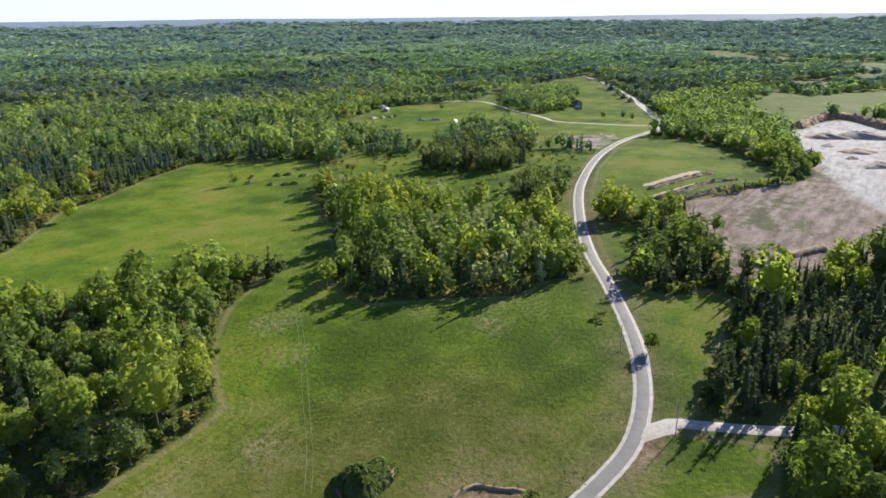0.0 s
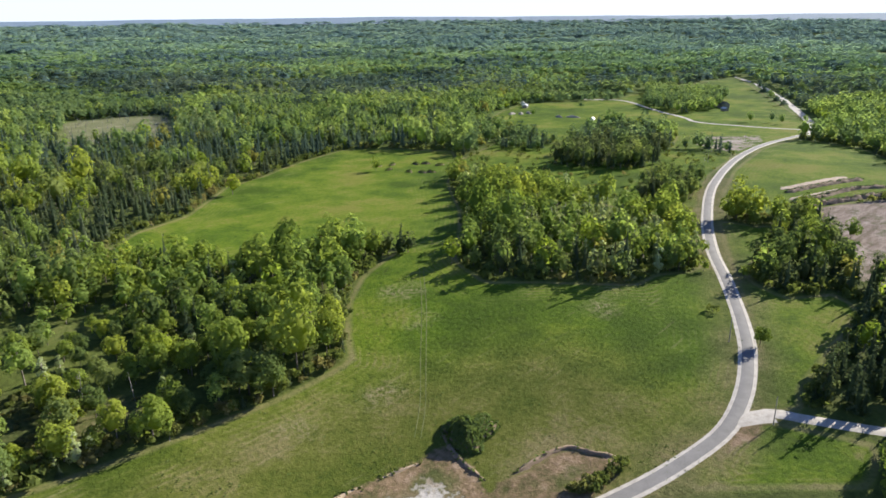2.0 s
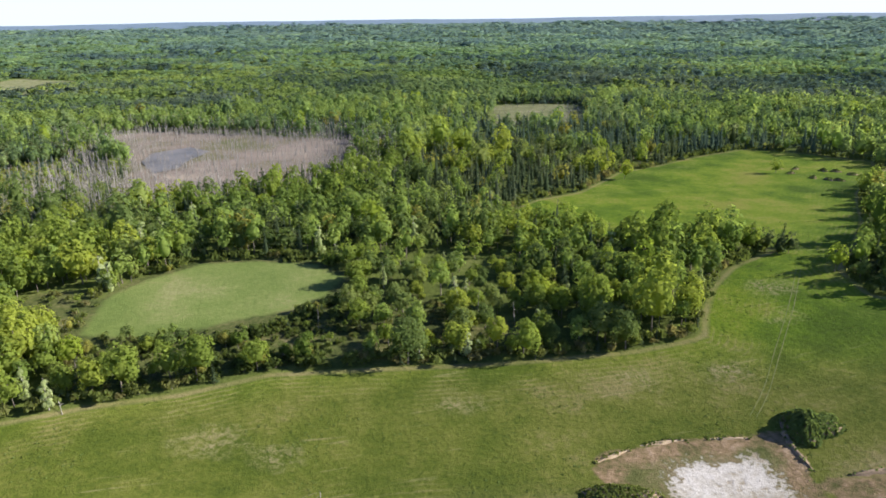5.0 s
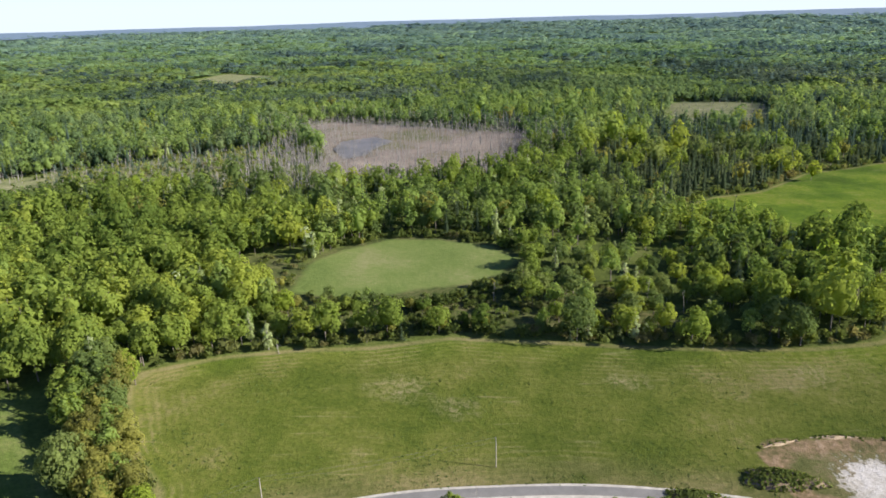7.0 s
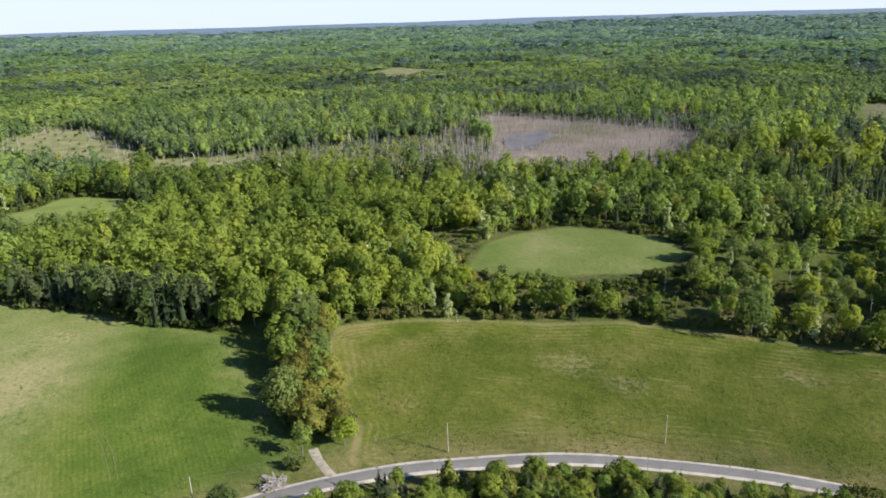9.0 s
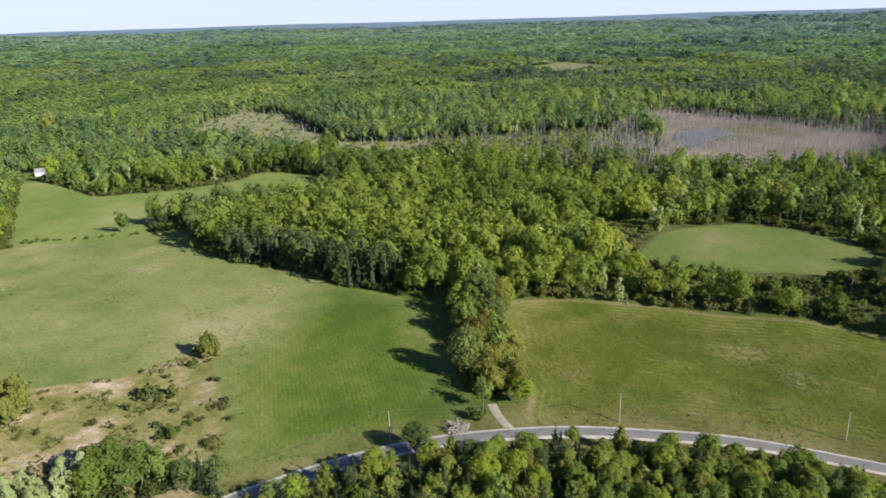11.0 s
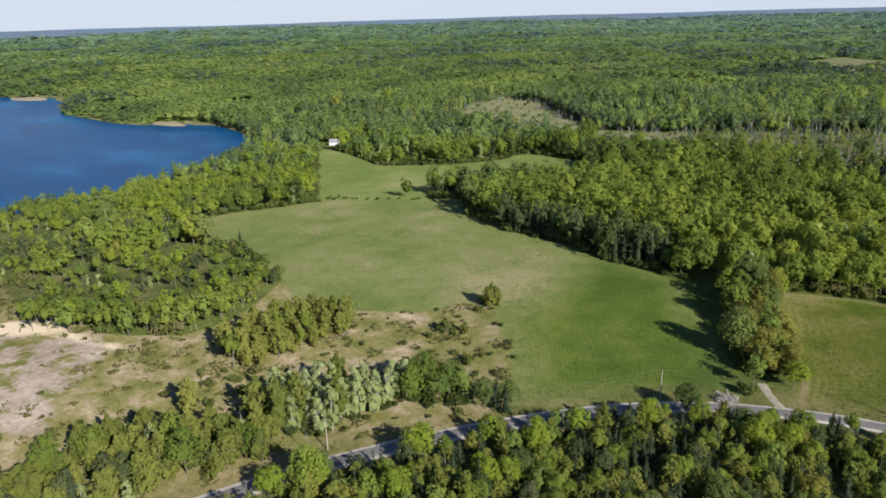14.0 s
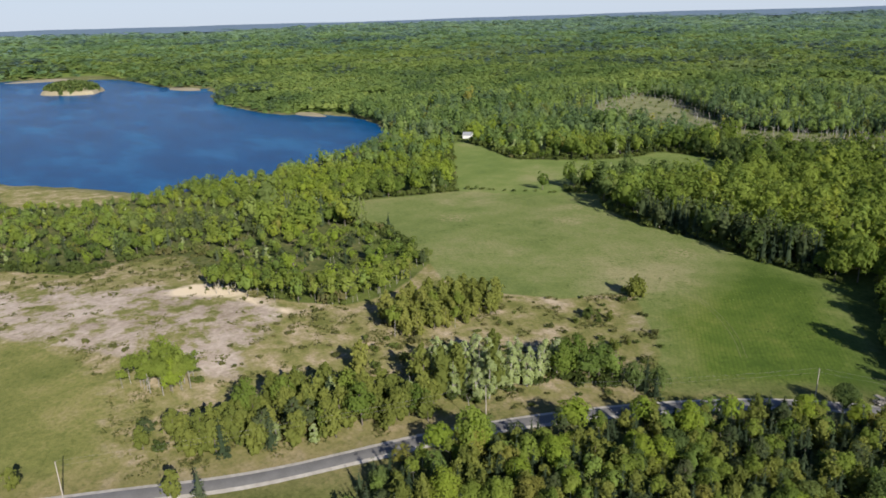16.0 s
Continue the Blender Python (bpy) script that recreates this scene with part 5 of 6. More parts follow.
for a, b, h in ((154.2, 131.7, 2.0), (155.5, 129.9, 2.7), (158.5, 129.2, 3.4), (161.6, 129.1, 2.4), (162.4, 127.5, 3.0), (165.6, 127.8, 2.0), (167.5, 127.3, 2.7), (170.0, 126.9, 3.4), (171.9, 126.4, 2.4), (158.2, 127.3, 3.0)):
    trees["bush"].append((a, b, h))
# clear ground: beside the hedge, round the lone cedars and before the farmhouse
HEDGE_SIDE = [(-142, 202), (-124, 174), (-104, 149), (-88, 130), (-78, 134), (-80.5, 139.5), (-85, 139), (-93, 146), (-104, 161), (-116, 182), (-129, 205)]
for kind in trees:
    trees[kind] = [p for p in trees[kind] if float(outline(HEDGE_SIDE, p[0], p[1])) > 0 and (kind in ("cedar", "bush") or math.hypot(p[0] + 180, p[1] - 126) > 13)]
trees["aspen"].append((-84, 134.5, 10.5))
for a, b, h in ((-181, 127, 10.2), (-182.6, 126.0, 8.4), (-179.3, 127.4, 8.6), (-180.4, 125.2, 7.8), (-181.8, 128.8, 8.2)):
    trees["cedar"].append((a, b, h))
# a thin shrub line between the two western fields
plant([(-388, 203), (-335, 236), (-333, 240), (-388, 208)], 3.4, (("bush", 0.9), ("oak", 0.1)), 1.2, 3.5)
# woods from 360 to 950 m
x, y = scatter(-980, 1010, -170, 980, 8.4, rng)
d = along_path(x, y)
keep = wooded(x, y) & (d >= 360) & (d < 950) & (y > -0.12 * np.abs(x) - 60 + np.where(x > 0, 60, 0))
x, y = x[keep], y[keep]
small = (x < -225) & (y < 60)
grow(x[~small], y[~small], rng, 1.02)
grow(x[small][::2], y[small][::2], rng, 0.66)

for kind in trees:
    trees[kind] = [p for p in trees[kind] if math.hypot(p[0] + 562, p[1] - 343) > 19]


def build_woods():
    """Nearest trees as things of their own, the others joined wood by wood."""
    limit = {"heath": 90, "pine": 30, "ash": 60, "birch": 70, "maple": 130, "oak": 80, "golden": 30, "aspen": 90, "poplar": 60, "spruce": 80, "cedar": 160, "bush": 120}
    for kind, places in trees.items():
        arr = np.array(places)
        d = along_path(arr[:, 0], arr[:, 1])
        order = np.argsort(d)
        arr, d = arr[order], d[order]
        z = terrain(arr[:, 0], arr[:, 1])
        name, label, category = LABEL[kind]
        trunk_mat = pale_bark if kind in ("birch", "poplar") else bark
        protos, near = [], SPEC[kind][0]
        for (cv, cf), (wv, wf) in near:
            protos.append((raw_mesh("crown", cv, cf, MAT[kind], smooth=True), raw_mesh("trunk", wv, wf, trunk_mat, smooth=True)))
        gen = np.random.default_rng(len(name) + ord(kind[0]))
        for i in range(min(limit[kind], len(arr))):
            crown, trunk = protos[gen.integers(len(protos))]
            s = arr[i, 2] / HEIGHT[kind]
            wide = s ** 0.75 * gen.uniform(0.9, 1.15)
            top = new(name)
            top.matrix_basis = Matrix.LocRotScale((arr[i, 0], arr[i, 1], z[i]), Euler((0, 0, gen.uniform(0, 6.28))), (wide, wide, s))
            tagged(top, label, category, GROUP[kind])
            new("trunk", trunk).parent = top
            new("crown", crown).parent = top
        hue = np.clip(0.5 + 0.5 * patches(arr[:, 0] + 50, arr[:, 1], 75) + 0.24 * gen.normal(size=len(arr)), 0, 1)
        rest = np.arange(min(limit[kind], len(arr)), len(arr))
        for level, near, far in ((1, 0, 235), (2, 235, 560), (3, 560, 2000)):
            pick = rest[(d[rest] >= near) & (d[rest] < far)]
            if len(pick) == 0:
                continue
            cvs, cfs, tint, wvs, wfs, nc, nw = [], [], [], [], [], 0, 0
            for i in pick:
                (cv, cf), (wv, wf) = SPEC[kind][level][gen.integers(len(SPEC[kind][level]))]
                s = arr[i, 2] / HEIGHT[kind]
                wide = s ** 0.75 * gen.uniform(0.9, 1.15)
                a = gen.uniform(0, 6.28)
                turn = np.array([[math.cos(a) * wide, math.sin(a) * wide, 0], [-math.sin(a) * wide, math.cos(a) * wide, 0], [0, 0, s]])
                at = np.array([arr[i, 0], arr[i, 1], z[i]])
                cvs.append(cv @ turn + at)
                cfs.append(cf + nc)
                tint.append(np.full(len(cv), hue[i]))
                nc += len(cv)
                wvs.append(wv @ turn + at)
                wfs.append(wf + nw)
                nw += len(wv)
            wood = tagged(new("woodland"), label.replace("tree", "trees") + " in dense woodland", "woodland", kind="stuff")
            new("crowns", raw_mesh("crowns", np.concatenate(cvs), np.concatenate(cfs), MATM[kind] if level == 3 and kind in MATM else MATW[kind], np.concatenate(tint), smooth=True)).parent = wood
            if level < 3:
                new("trunks", raw_mesh("trunks", np.concatenate(wvs), np.concatenate(wfs), trunk_mat)).parent = wood


def far_crown(seed, pointed):
    """A small loose crown for the far woods, about two units across: a low heart with sprays over it."""
    rng = np.random.default_rng(seed)
    n = 7
    k = (np.arange(n) + 0.5) / n
    a = np.arange(n) * 2.39996 + rng.uniform(0, 6.28)
    w = np.sqrt(1 - k * k) * rng.uniform(0.55, 1.0, n) * (0.62 if pointed else 0.85)
    c = np.column_stack([np.cos(a) * w, np.sin(a) * w, (1.7 if pointed else 1.0) * k * rng.uniform(0.8, 1.15, n)])
    v, f = sprays(c, c * (1, 1, 0.8) + (0, 0, 0.5) + 0.35 * rng.normal(size=(n, 3)), rng.uniform(0.36, 0.62, n), rng)
    ring = np.arange(3) * 2.094 + rng.uniform(0, 6)
    base = np.concatenate([np.column_stack([np.cos(ring) * 0.85, np.sin(ring) * 0.85, np.full(3, -0.5)]), [(0, 0, 0.75)]])
    return join([(base, np.array([(0, 1, 3), (1, 2, 3), (2, 0, 3)])), (v, f)])


def build_far_woods():
    gen = np.random.default_rng(77)
    pts = []
    r = 930.0
    while r < 4350:
        s = max(8.8, 0.0088 * r)
        n = int(np.pi * 1.16 * r / s)
        a = np.linspace(-0.25, np.pi + 0.25, n) + gen.uniform(-1.2, 1.2, n) * s / r
        rr = r + gen.uniform(-0.9, 0.9, n) * s
        pts.append(np.stack([rr * np.cos(a), rr * np.sin(a) + 10, s * gen.uniform(0.65, 1.3, n)], 1))
        r += s * 0.95
    p = np.concatenate(pts)
    p = p[wooded(p[:, 0], p[:, 1])]
    x, y = p[:, 0], p[:, 1]
    stand = patches(x, y * 1.2, 190)
    block = np.tanh(8 * patches(x + 700, y * 1.3, 150))
    z = terrain(x, y) + 3.6 * block + 1.5 * patches(x, y, 45)
    west = np.clip((-x - 200) / 400, 0, 1)
    c = 0.18 + 0.9 * stand + 0.2 * patches(x, y + 900, 60) - 0.35 * west
    kind = np.where(gen.uniform(size=len(p)) < c, "spruce", np.where(gen.uniform(size=len(p)) < 0.45 - 0.3 * west + 1.0 * patches(x + 311, y * 1.2, 170), "oak", "maple"))
    shade = np.clip(0.5 + 0.7 * patches(x - 200, y, 130) + 0.18 * gen.normal(size=len(p)), 0, 1)
    # the painted haze colours start nearer in the east, towards the sun
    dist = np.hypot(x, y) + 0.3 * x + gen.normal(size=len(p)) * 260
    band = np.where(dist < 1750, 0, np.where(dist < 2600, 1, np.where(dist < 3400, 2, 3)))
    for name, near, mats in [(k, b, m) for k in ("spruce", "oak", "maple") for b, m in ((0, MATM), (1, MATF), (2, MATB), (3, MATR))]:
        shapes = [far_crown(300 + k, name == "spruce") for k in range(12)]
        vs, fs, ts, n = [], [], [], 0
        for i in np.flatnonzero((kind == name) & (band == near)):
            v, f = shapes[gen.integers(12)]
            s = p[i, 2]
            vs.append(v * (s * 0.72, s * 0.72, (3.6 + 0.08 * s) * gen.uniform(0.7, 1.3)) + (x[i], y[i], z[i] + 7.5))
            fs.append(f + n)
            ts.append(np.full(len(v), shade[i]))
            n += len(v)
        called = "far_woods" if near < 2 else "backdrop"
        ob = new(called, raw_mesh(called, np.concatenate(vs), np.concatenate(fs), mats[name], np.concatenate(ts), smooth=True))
        leafage = "dark conifer" if name == "spruce" else "green broadleaf"
        if near < 2:
            tagged(ob, "distant rolling %s woodland in uneven stands" % leafage, "woodland", kind="stuff")
        else:
            tagged(ob, "hazy %s woods far off towards the horizon" % leafage, "woodland", kind="structure")


def build_backdrop():
    """Low ridge that closes the horizon."""
    a = np.linspace(0, 2 * np.pi, 181)[:-1]
    top = 97 + 2.2 * np.sin(a * 9) + 1.5 * np.sin(a * 23 + 1) + 0.8 * np.sin(a * 61)
    v = np.concatenate([np.column_stack([4200 * np.cos(a), 4200 * np.sin(a), np.full(180, 66.0)]), np.column_stack([4600 * np.cos(a), 4600 * np.sin(a), top])])
    k = np.arange(180)
    f = np.stack([k, k + 180, (k + 1) % 180 + 180, (k + 1) % 180], 1)
    # distance haze is painted into the ridge as a blue base colour
    m = plain("hazy_hills", (0.110, 0.170, 0.235), (0.125, 0.185, 0.250), 0.01, 1.0, 0.0)
    tagged(new("backdrop", raw_mesh("backdrop", v, f, m, smooth=True)), "low wooded hills on the horizon in painted haze blue", "hills", kind="structure")


build_woods()
build_far_woods()
build_backdrop()


# ---------------------------------------------------------------- dead wood, swamp and island
def build_dead_wood():
    gen = np.random.default_rng(31)
    shapes = [dead_tree(400 + k, 9.0, 3, 4) for k in range(6)]
    for poly, gap, lo, hi, label in ((DEAD_SWAMP, 5.2, 5, 11, "bare grey dead tree stems standing in a swamp"), (MARSH, 8.0, 4, 9, "bare grey dead stems along a marsh"),
                                     (CLEARING, 14.0, 3, 7, "grey dead stems in a forest clearing")):
        xs, ys = [p[0] for p in poly], [p[1] for p in poly]
        x, y = scatter(min(xs) - 45, max(xs) + 45, min(ys) - 45, max(ys) + 45, gap, gen)
        d = outline(poly, x, y)
        keep = (d < 60) & (gen.uniform(size=x.size) < np.where(d > -25, np.clip(1.1 - d / 60, 0, 1), 0.6))
        if poly is MARSH:
            keep &= (d > -22) & (d < 16) & (gen.uniform(size=x.size) < 0.6) | (outline(YOUNG_MARSH, x, y) < 0) & (gen.uniform(size=x.size) < 0.6)
        if poly is DEAD_SWAMP:
            keep &= (outline(SWAMP_POOL, x, y) > 2) | (gen.uniform(size=x.size) < 0.3)
        out = []
        for a, b in zip(x[keep], y[keep]):
            v, f = shapes[gen.integers(6)]
            s = gen.uniform(lo, hi) / 9.0 * (1.5 if float(outline(poly, a, b)) > 4 else 1.0)
            out.append((v * (2.6, 2.6, s) + (a, b, float(terrain(a, b))), f))
        v, f = join(out)
        tagged(new("dead_trees", raw_mesh("dead_trees", v, f, grey_wood)), label, "dead trees", kind="stuff")


SWAMP_POOL = [(-97, 643), (-94, 683), (-64, 705), (-44, 677), (-58, 640), (-64, 607), (-81, 590)]


def build_water():
    v = np.array([(x, y, 0.35 + float(terrain(x, y))) for x, y in SWAMP_POOL])
    v[:, 2] = v[:, 2].max()
    pool = raw_mesh("swamp_pool", v, np.array([list(range(len(v)))]), swamp_water)
    tagged(new("swamp_pool", pool), "shallow open water in a grey swamp", "water", kind="structure")
    # wooded island and reed spits in the lake
    for name, x, y, rx, ry, h, label, mat in (("island_ground", -1590, 172, 84, 56, 13.0, "low wooded island in the blue lake", reed),
                                              ("sand_spit", -1470, 352, 70, 26, 1.6, "pale reed spit on the lake shore", reed),
                                              ("sand_spit", -2010, 200, 60, 100, 1.6, "pale reed flat on the lake shore", reed),
                                              ("sand_spit", -915, 345, 50, 14, 1.2, "pale sandy lake shore", reed)):
        a = np.arange(28) * 2 * np.pi / 28
        rings = [(1.0, -0.4), (0.86, 0.45), (0.5, 0.9)]
        vs = np.concatenate([np.stack([x + rx * r * np.cos(a) * (1 + 0.12 * np.sin(3 * a)), y + ry * r * np.sin(a) * (1 + 0.12 * np.cos(4 * a)),
                                       np.full(28, LAKE_Z + h * z)], 1) for r, z in rings] + [np.array([(x, y, LAKE_Z + h)])])
        k = np.arange(28)
        f = [(i * 28 + q, i * 28 + (q + 1) % 28, (i + 1) * 28 + (q + 1) % 28, (i + 1) * 28 + q) for i in range(2) for q in k]
        f += [(56 + q, 56 + (q + 1) % 28, 84, 84) for q in k]
        me = bpy.data.meshes.new(name)
        me.from_pydata(vs.tolist(), [], [tuple(dict.fromkeys(q)) for q in f])
        me.materials.append(mat)
        tagged(new(name, me), label, "island" if "island" in name else "shore", kind="structure")
    gen = np.random.default_rng(8)
    out = []
    shapes = [far_crown(500 + k, False) for k in range(5)]
    for _ in range(230):
        r, a = math.sqrt(gen.uniform()) * 0.9, gen.uniform(0, 6.28)
        v, f = shapes[gen.integers(5)]
        w = gen.uniform(5.5, 8.5)
        out.append((v * (w, w, gen.uniform(8, 11)) + (-1590 + 78 * r * math.cos(a), 172 + 52 * r * math.sin(a), LAKE_Z + 4 + 11 * (1 - r * r)), f))
    v, f = join(out)
    tagged(new("island_woods", raw_mesh("island_woods", v, f, MATW["oak"], np.repeat(gen.uniform(size=230), len(shapes[0][0])), smooth=True)),
           "low green woods covering the island", "woodland", kind="stuff")


reed = plain("reed", (0.26, 0.22, 0.13), (0.42, 0.37, 0.25), 0.05, 0.95, 0.3)
soil = plain("soil", (0.15, 0.105, 0.07), (0.30, 0.225, 0.15), 0.3, 0.95, 0.6, 0.2)
pale_soil = plain("pale_soil", (0.24, 0.185, 0.135), (0.38, 0.31, 0.24), 0.2, 0.95, 0.6, 0.2)
orange_soil = plain("orange_soil", (0.26, 0.19, 0.11), (0.46, 0.36, 0.25), 0.35, 0.95, 0.6, 0.2)
grey_stone = plain("grey_stone", (0.20, 0.185, 0.165), (0.34, 0.315, 0.28), 0.4, 0.95, 0.6, 0.2)
weathered = plain("weathered_boards", (0.16, 0.145, 0.13), (0.28, 0.26, 0.24), 0.9, 0.85, 0.3)
white_paint = plain("white_paint", (0.70, 0.70, 0.68), (0.82, 0.82, 0.80), 0.7, 0.6, 0.1)
roof_dark = plain("dark_roof", (0.06, 0.06, 0.065), (0.12, 0.12, 0.125), 0.8, 0.8, 0.3)
roof_grey = plain("metal_roof", (0.40, 0.41, 0.42), (0.55, 0.56, 0.57), 0.6, 0.4, 0.1, metal=0.4)
window_glass = plain("window_glass", (0.03, 0.04, 0.05), (0.06, 0.07, 0.08), 1.0, 0.1, 0.0)
pole_wood = plain("pole_wood", (0.28, 0.25, 0.21), (0.44, 0.40, 0.35), 1.2, 0.85, 0.3)
wire_metal = plain("wire", (0.17, 0.17, 0.16), (0.26, 0.25, 0.24), 1.0, 0.6, 0.0)

build_dead_wood()
build_water()


# ---------------------------------------------------------------- earth heaps, banks and mounds
def heap_shape(seed, rx, ry, h, rough=0.25, rings=7, sides=26):
    """A lumpy heap, as arrays, round its own base point."""
    gen = np.random.default_rng(seed)
    ph = gen.uniform(0, 6.28, 6)
    a = np.arange(sides) * 2 * np.pi / sides
    vs = []
    for i in range(rings):
        k = 1 - i / (rings - 0.5)
        wob = 1 + rough * (np.sin(3 * a + ph[0]) * 0.5 + np.sin(5 * a + ph[1] + i) * 0.35 + np.sin(9 * a + ph[2] + 2 * i) * 0.2)
        z = h * (1 - k ** 1.7) * (1 + rough * 0.5 * np.sin(4 * a + ph[3] + i * 1.3)) - (0.5 if i == 0 else 0)
        vs.append(np.stack([rx * k * wob * np.cos(a), ry * k * wob * np.sin(a), z], 1))
    v = np.concatenate(vs + [np.array([(0, 0, h * 1.02)])])
    f = [(i * sides + q, i * sides + (q + 1) % sides, (i + 1) * sides + (q + 1) % sides, (i + 1) * sides + q) for i in range(rings - 1) for q in range(sides)]
    top = (rings - 1) * sides
    return v, f, [(top + q, top + (q + 1) % sides, rings * sides) for q in range(sides)]


def heap(name, x, y, rx, ry, h, turn, material, label, category, seed, cover=0, cover_kind="bush", leaf=0.4, group="", steep=1.0):
    """An earth heap; cover: how many leafy sprays grow over it; steep: how far its one side reaches."""
    top = thing(name, x, y, label, category, group, turn=turn)
    v, f, t = heap_shape(seed, rx, ry, h, 0.36 if cover > 2000 else 0.25)
    v[:, 0] = np.where(v[:, 0] < 0, v[:, 0] * steep, v[:, 0])
    me = bpy.data.meshes.new("earth")
    me.from_pydata(v.tolist(), [], f + t)
    me.polygons.foreach_set("use_smooth", np.ones(len(me.polygons), bool))
    me.materials.append(material)
    new("earth", me).parent = top
    if cover:
        gen = np.random.default_rng(seed + 1)
        c, n = [], []
        quads = np.array(f)
        for q in quads[gen.integers(len(quads), size=cover)]:
            w = gen.dirichlet(np.ones(4))
            c.append(w @ v[q])
            n.append(np.cross(v[q[1]] - v[q[0]], v[q[3]] - v[q[0]]))
        n = np.array(n)
        n /= np.linalg.norm(n, axis=1)[:, None] + 1e-9
        lv, lf = leaf_cards(np.array(c) + n * gen.uniform(0.05, 0.6, (cover, 1)), n + 0.35 * gen.normal(size=n.shape), leaf * gen.uniform(0.6, 1.5, cover), gen)
        tagged(new("vegetation", raw_mesh("vegetation", lv, lf, MAT[cover_kind])), kind="stuff").parent = top
    return top


heap("grassy_mound", 153, 167, 12.5, 7.2, 4.8, 12, soil, "steep earth mound overgrown with dark green weeds", "mound", 1, 5200, "oak", 0.5, steep=0.5)
heap("grassy_bank", 87, 156, 11, 4.5, 2.6, -8, soil, "low earth bank overgrown with green weeds beside bare sand", "bank", 2, 1500, "bush", 0.4)
heap("grassy_bank", 62, 150, 8, 3.0, 1.6, -6, soil, "low weedy earth bank along the roadside", "bank", 3, 900, "bush", 0.38)


def bank(name, pts, wide, high, material, label, category, seed, cover=0, cover_kind="bush", group=""):
    """A long low ridge of earth along a line, with ragged sides and weeds on its flank."""
    gen = np.random.default_rng(seed)
    line = curve_points(pts, 1.6)
    x0, y0 = line.mean(0)
    way = np.gradient(line, axis=0)
    way /= np.linalg.norm(way, axis=1)[:, None] + 1e-9
    side = np.stack([way[:, 1], -way[:, 0]], 1)
    base = float(terrain(x0, y0))
    prof = [(-1.0, -0.25), (-0.62, 0.55), (-0.2, 0.95), (0.25, 0.9), (0.65, 0.5), (1.0, -0.25)]
    rows = []
    ends = np.clip(np.minimum(np.arange(len(line)), np.arange(len(line))[::-1]) / 3.0, 0.15, 1)
    for k, z in prof:
        jit = 1 + 0.22 * gen.normal(size=len(line))
        p = line + side * (k * wide * jit * ends)[:, None]
        rows.append(np.column_stack([p - (x0, y0), terrain(line[:, 0], line[:, 1]) - base + z * high * ends * (1 + 0.2 * gen.normal(size=len(line)))]))
    v = np.stack(rows, 1).reshape(-1, 3)
    f = np.array([(i * 6 + k, (i + 1) * 6 + k, (i + 1) * 6 + k + 1, i * 6 + k + 1) for i in range(len(line) - 1) for k in range(5)])[:, ::-1]
    top = thing(name, x0, y0, label, category, group, z=base)
    new("earth", raw_mesh("earth", v, f, material, smooth=True)).parent = top
    if cover:
        i = gen.integers(len(f), size=cover)
        i = i[(i % 5) < 3]
        c = v[f[i]].mean(1) + gen.normal(size=(len(i), 3)) * (0.5, 0.5, 0.12) + (0, 0, 0.15)
        lv, lf = leaf_cards(c, gen.normal(size=(len(i), 3)) * 0.5 + (0, 0, 1), 0.4 * gen.uniform(0.6, 1.5, len(i)), gen)
        tagged(new("vegetation", raw_mesh("vegetation", lv, lf, MAT[cover_kind])), kind="stuff").parent = top
    return top


bank("soil_windrow", [(464, 191), (492, 182), (523, 171)], 3.2, 0.5, pale_soil, "long low windrow of pale bare soil", "windrow", 111, 0, "spruce", "soil windrows")
bank("soil_windrow", [(443, 179), (472, 168), (502, 156)], 2.2, 0.5, pale_soil, "long low windrow of pale bare soil", "windrow", 112, 0, "spruce", "soil windrows")
bank("weedy_ridge", [(457, 186), (482, 177), (505, 168), (521, 161)], 2.0, 1.7, soil, "dark weedy ridge beside a soil windrow", "windrow", 113, 1600, "spruce", "weedy ridges")
bank("weedy_ridge", [(438, 176), (458, 168), (478, 162), (496, 154), (508, 144)], 2.0, 1.7, soil, "dark weedy ridge beside a soil windrow", "windrow", 114, 2200, "spruce", "weedy ridges")
bank("weedy_ridge", [(422, 172), (438, 165), (456, 156), (477, 146), (488, 138), (498, 130)], 2.6, 2.3, soil, "long soil windrow overgrown with dark weeds", "windrow", 115, 3600, "spruce", "weedy ridges")
bank("spoil_bank", [(143, 151), (144, 158), (146, 166), (151, 175)], 0.9, 0.7, soil, "thin ridge of dug soil beside the mound", "bank", 14, 120, "oak", "spoil banks")
bank("spoil_bank", [(150, 147), (167, 143.5), (171, 136), (174.5, 128)], 1.0, 0.8, soil, "thin ridge of dug soil round bare earth", "bank", 15, 150, "oak", "spoil banks")
for pts, seed in (([(88, 170), (95, 172.3), (101, 173.6)], 16), ([(104, 174.4), (113, 174.0), (119, 173.2)], 19), ([(124, 172.2), (131, 170.4), (137, 168.6)], 20)):
    bank("spoil_bank", pts, 0.9, 0.35, orange_soil, "low ridge of scraped orange earth beside white sand", "bank", seed, 90, "bush", "spoil banks")
bank("earth_bank", [(813, 146), (863, 141), (915, 127), (918, 103), (856, 68)], 8, 6, soil, "dark cut bank above the sand quarry", "bank", 17, 300, "oak")
bank("earth_bank", [(350, 112), (372, 98), (395, 82)], 3.5, 2.5, soil, "rough earth ledge at the foot of the quarry slope", "bank", 18)
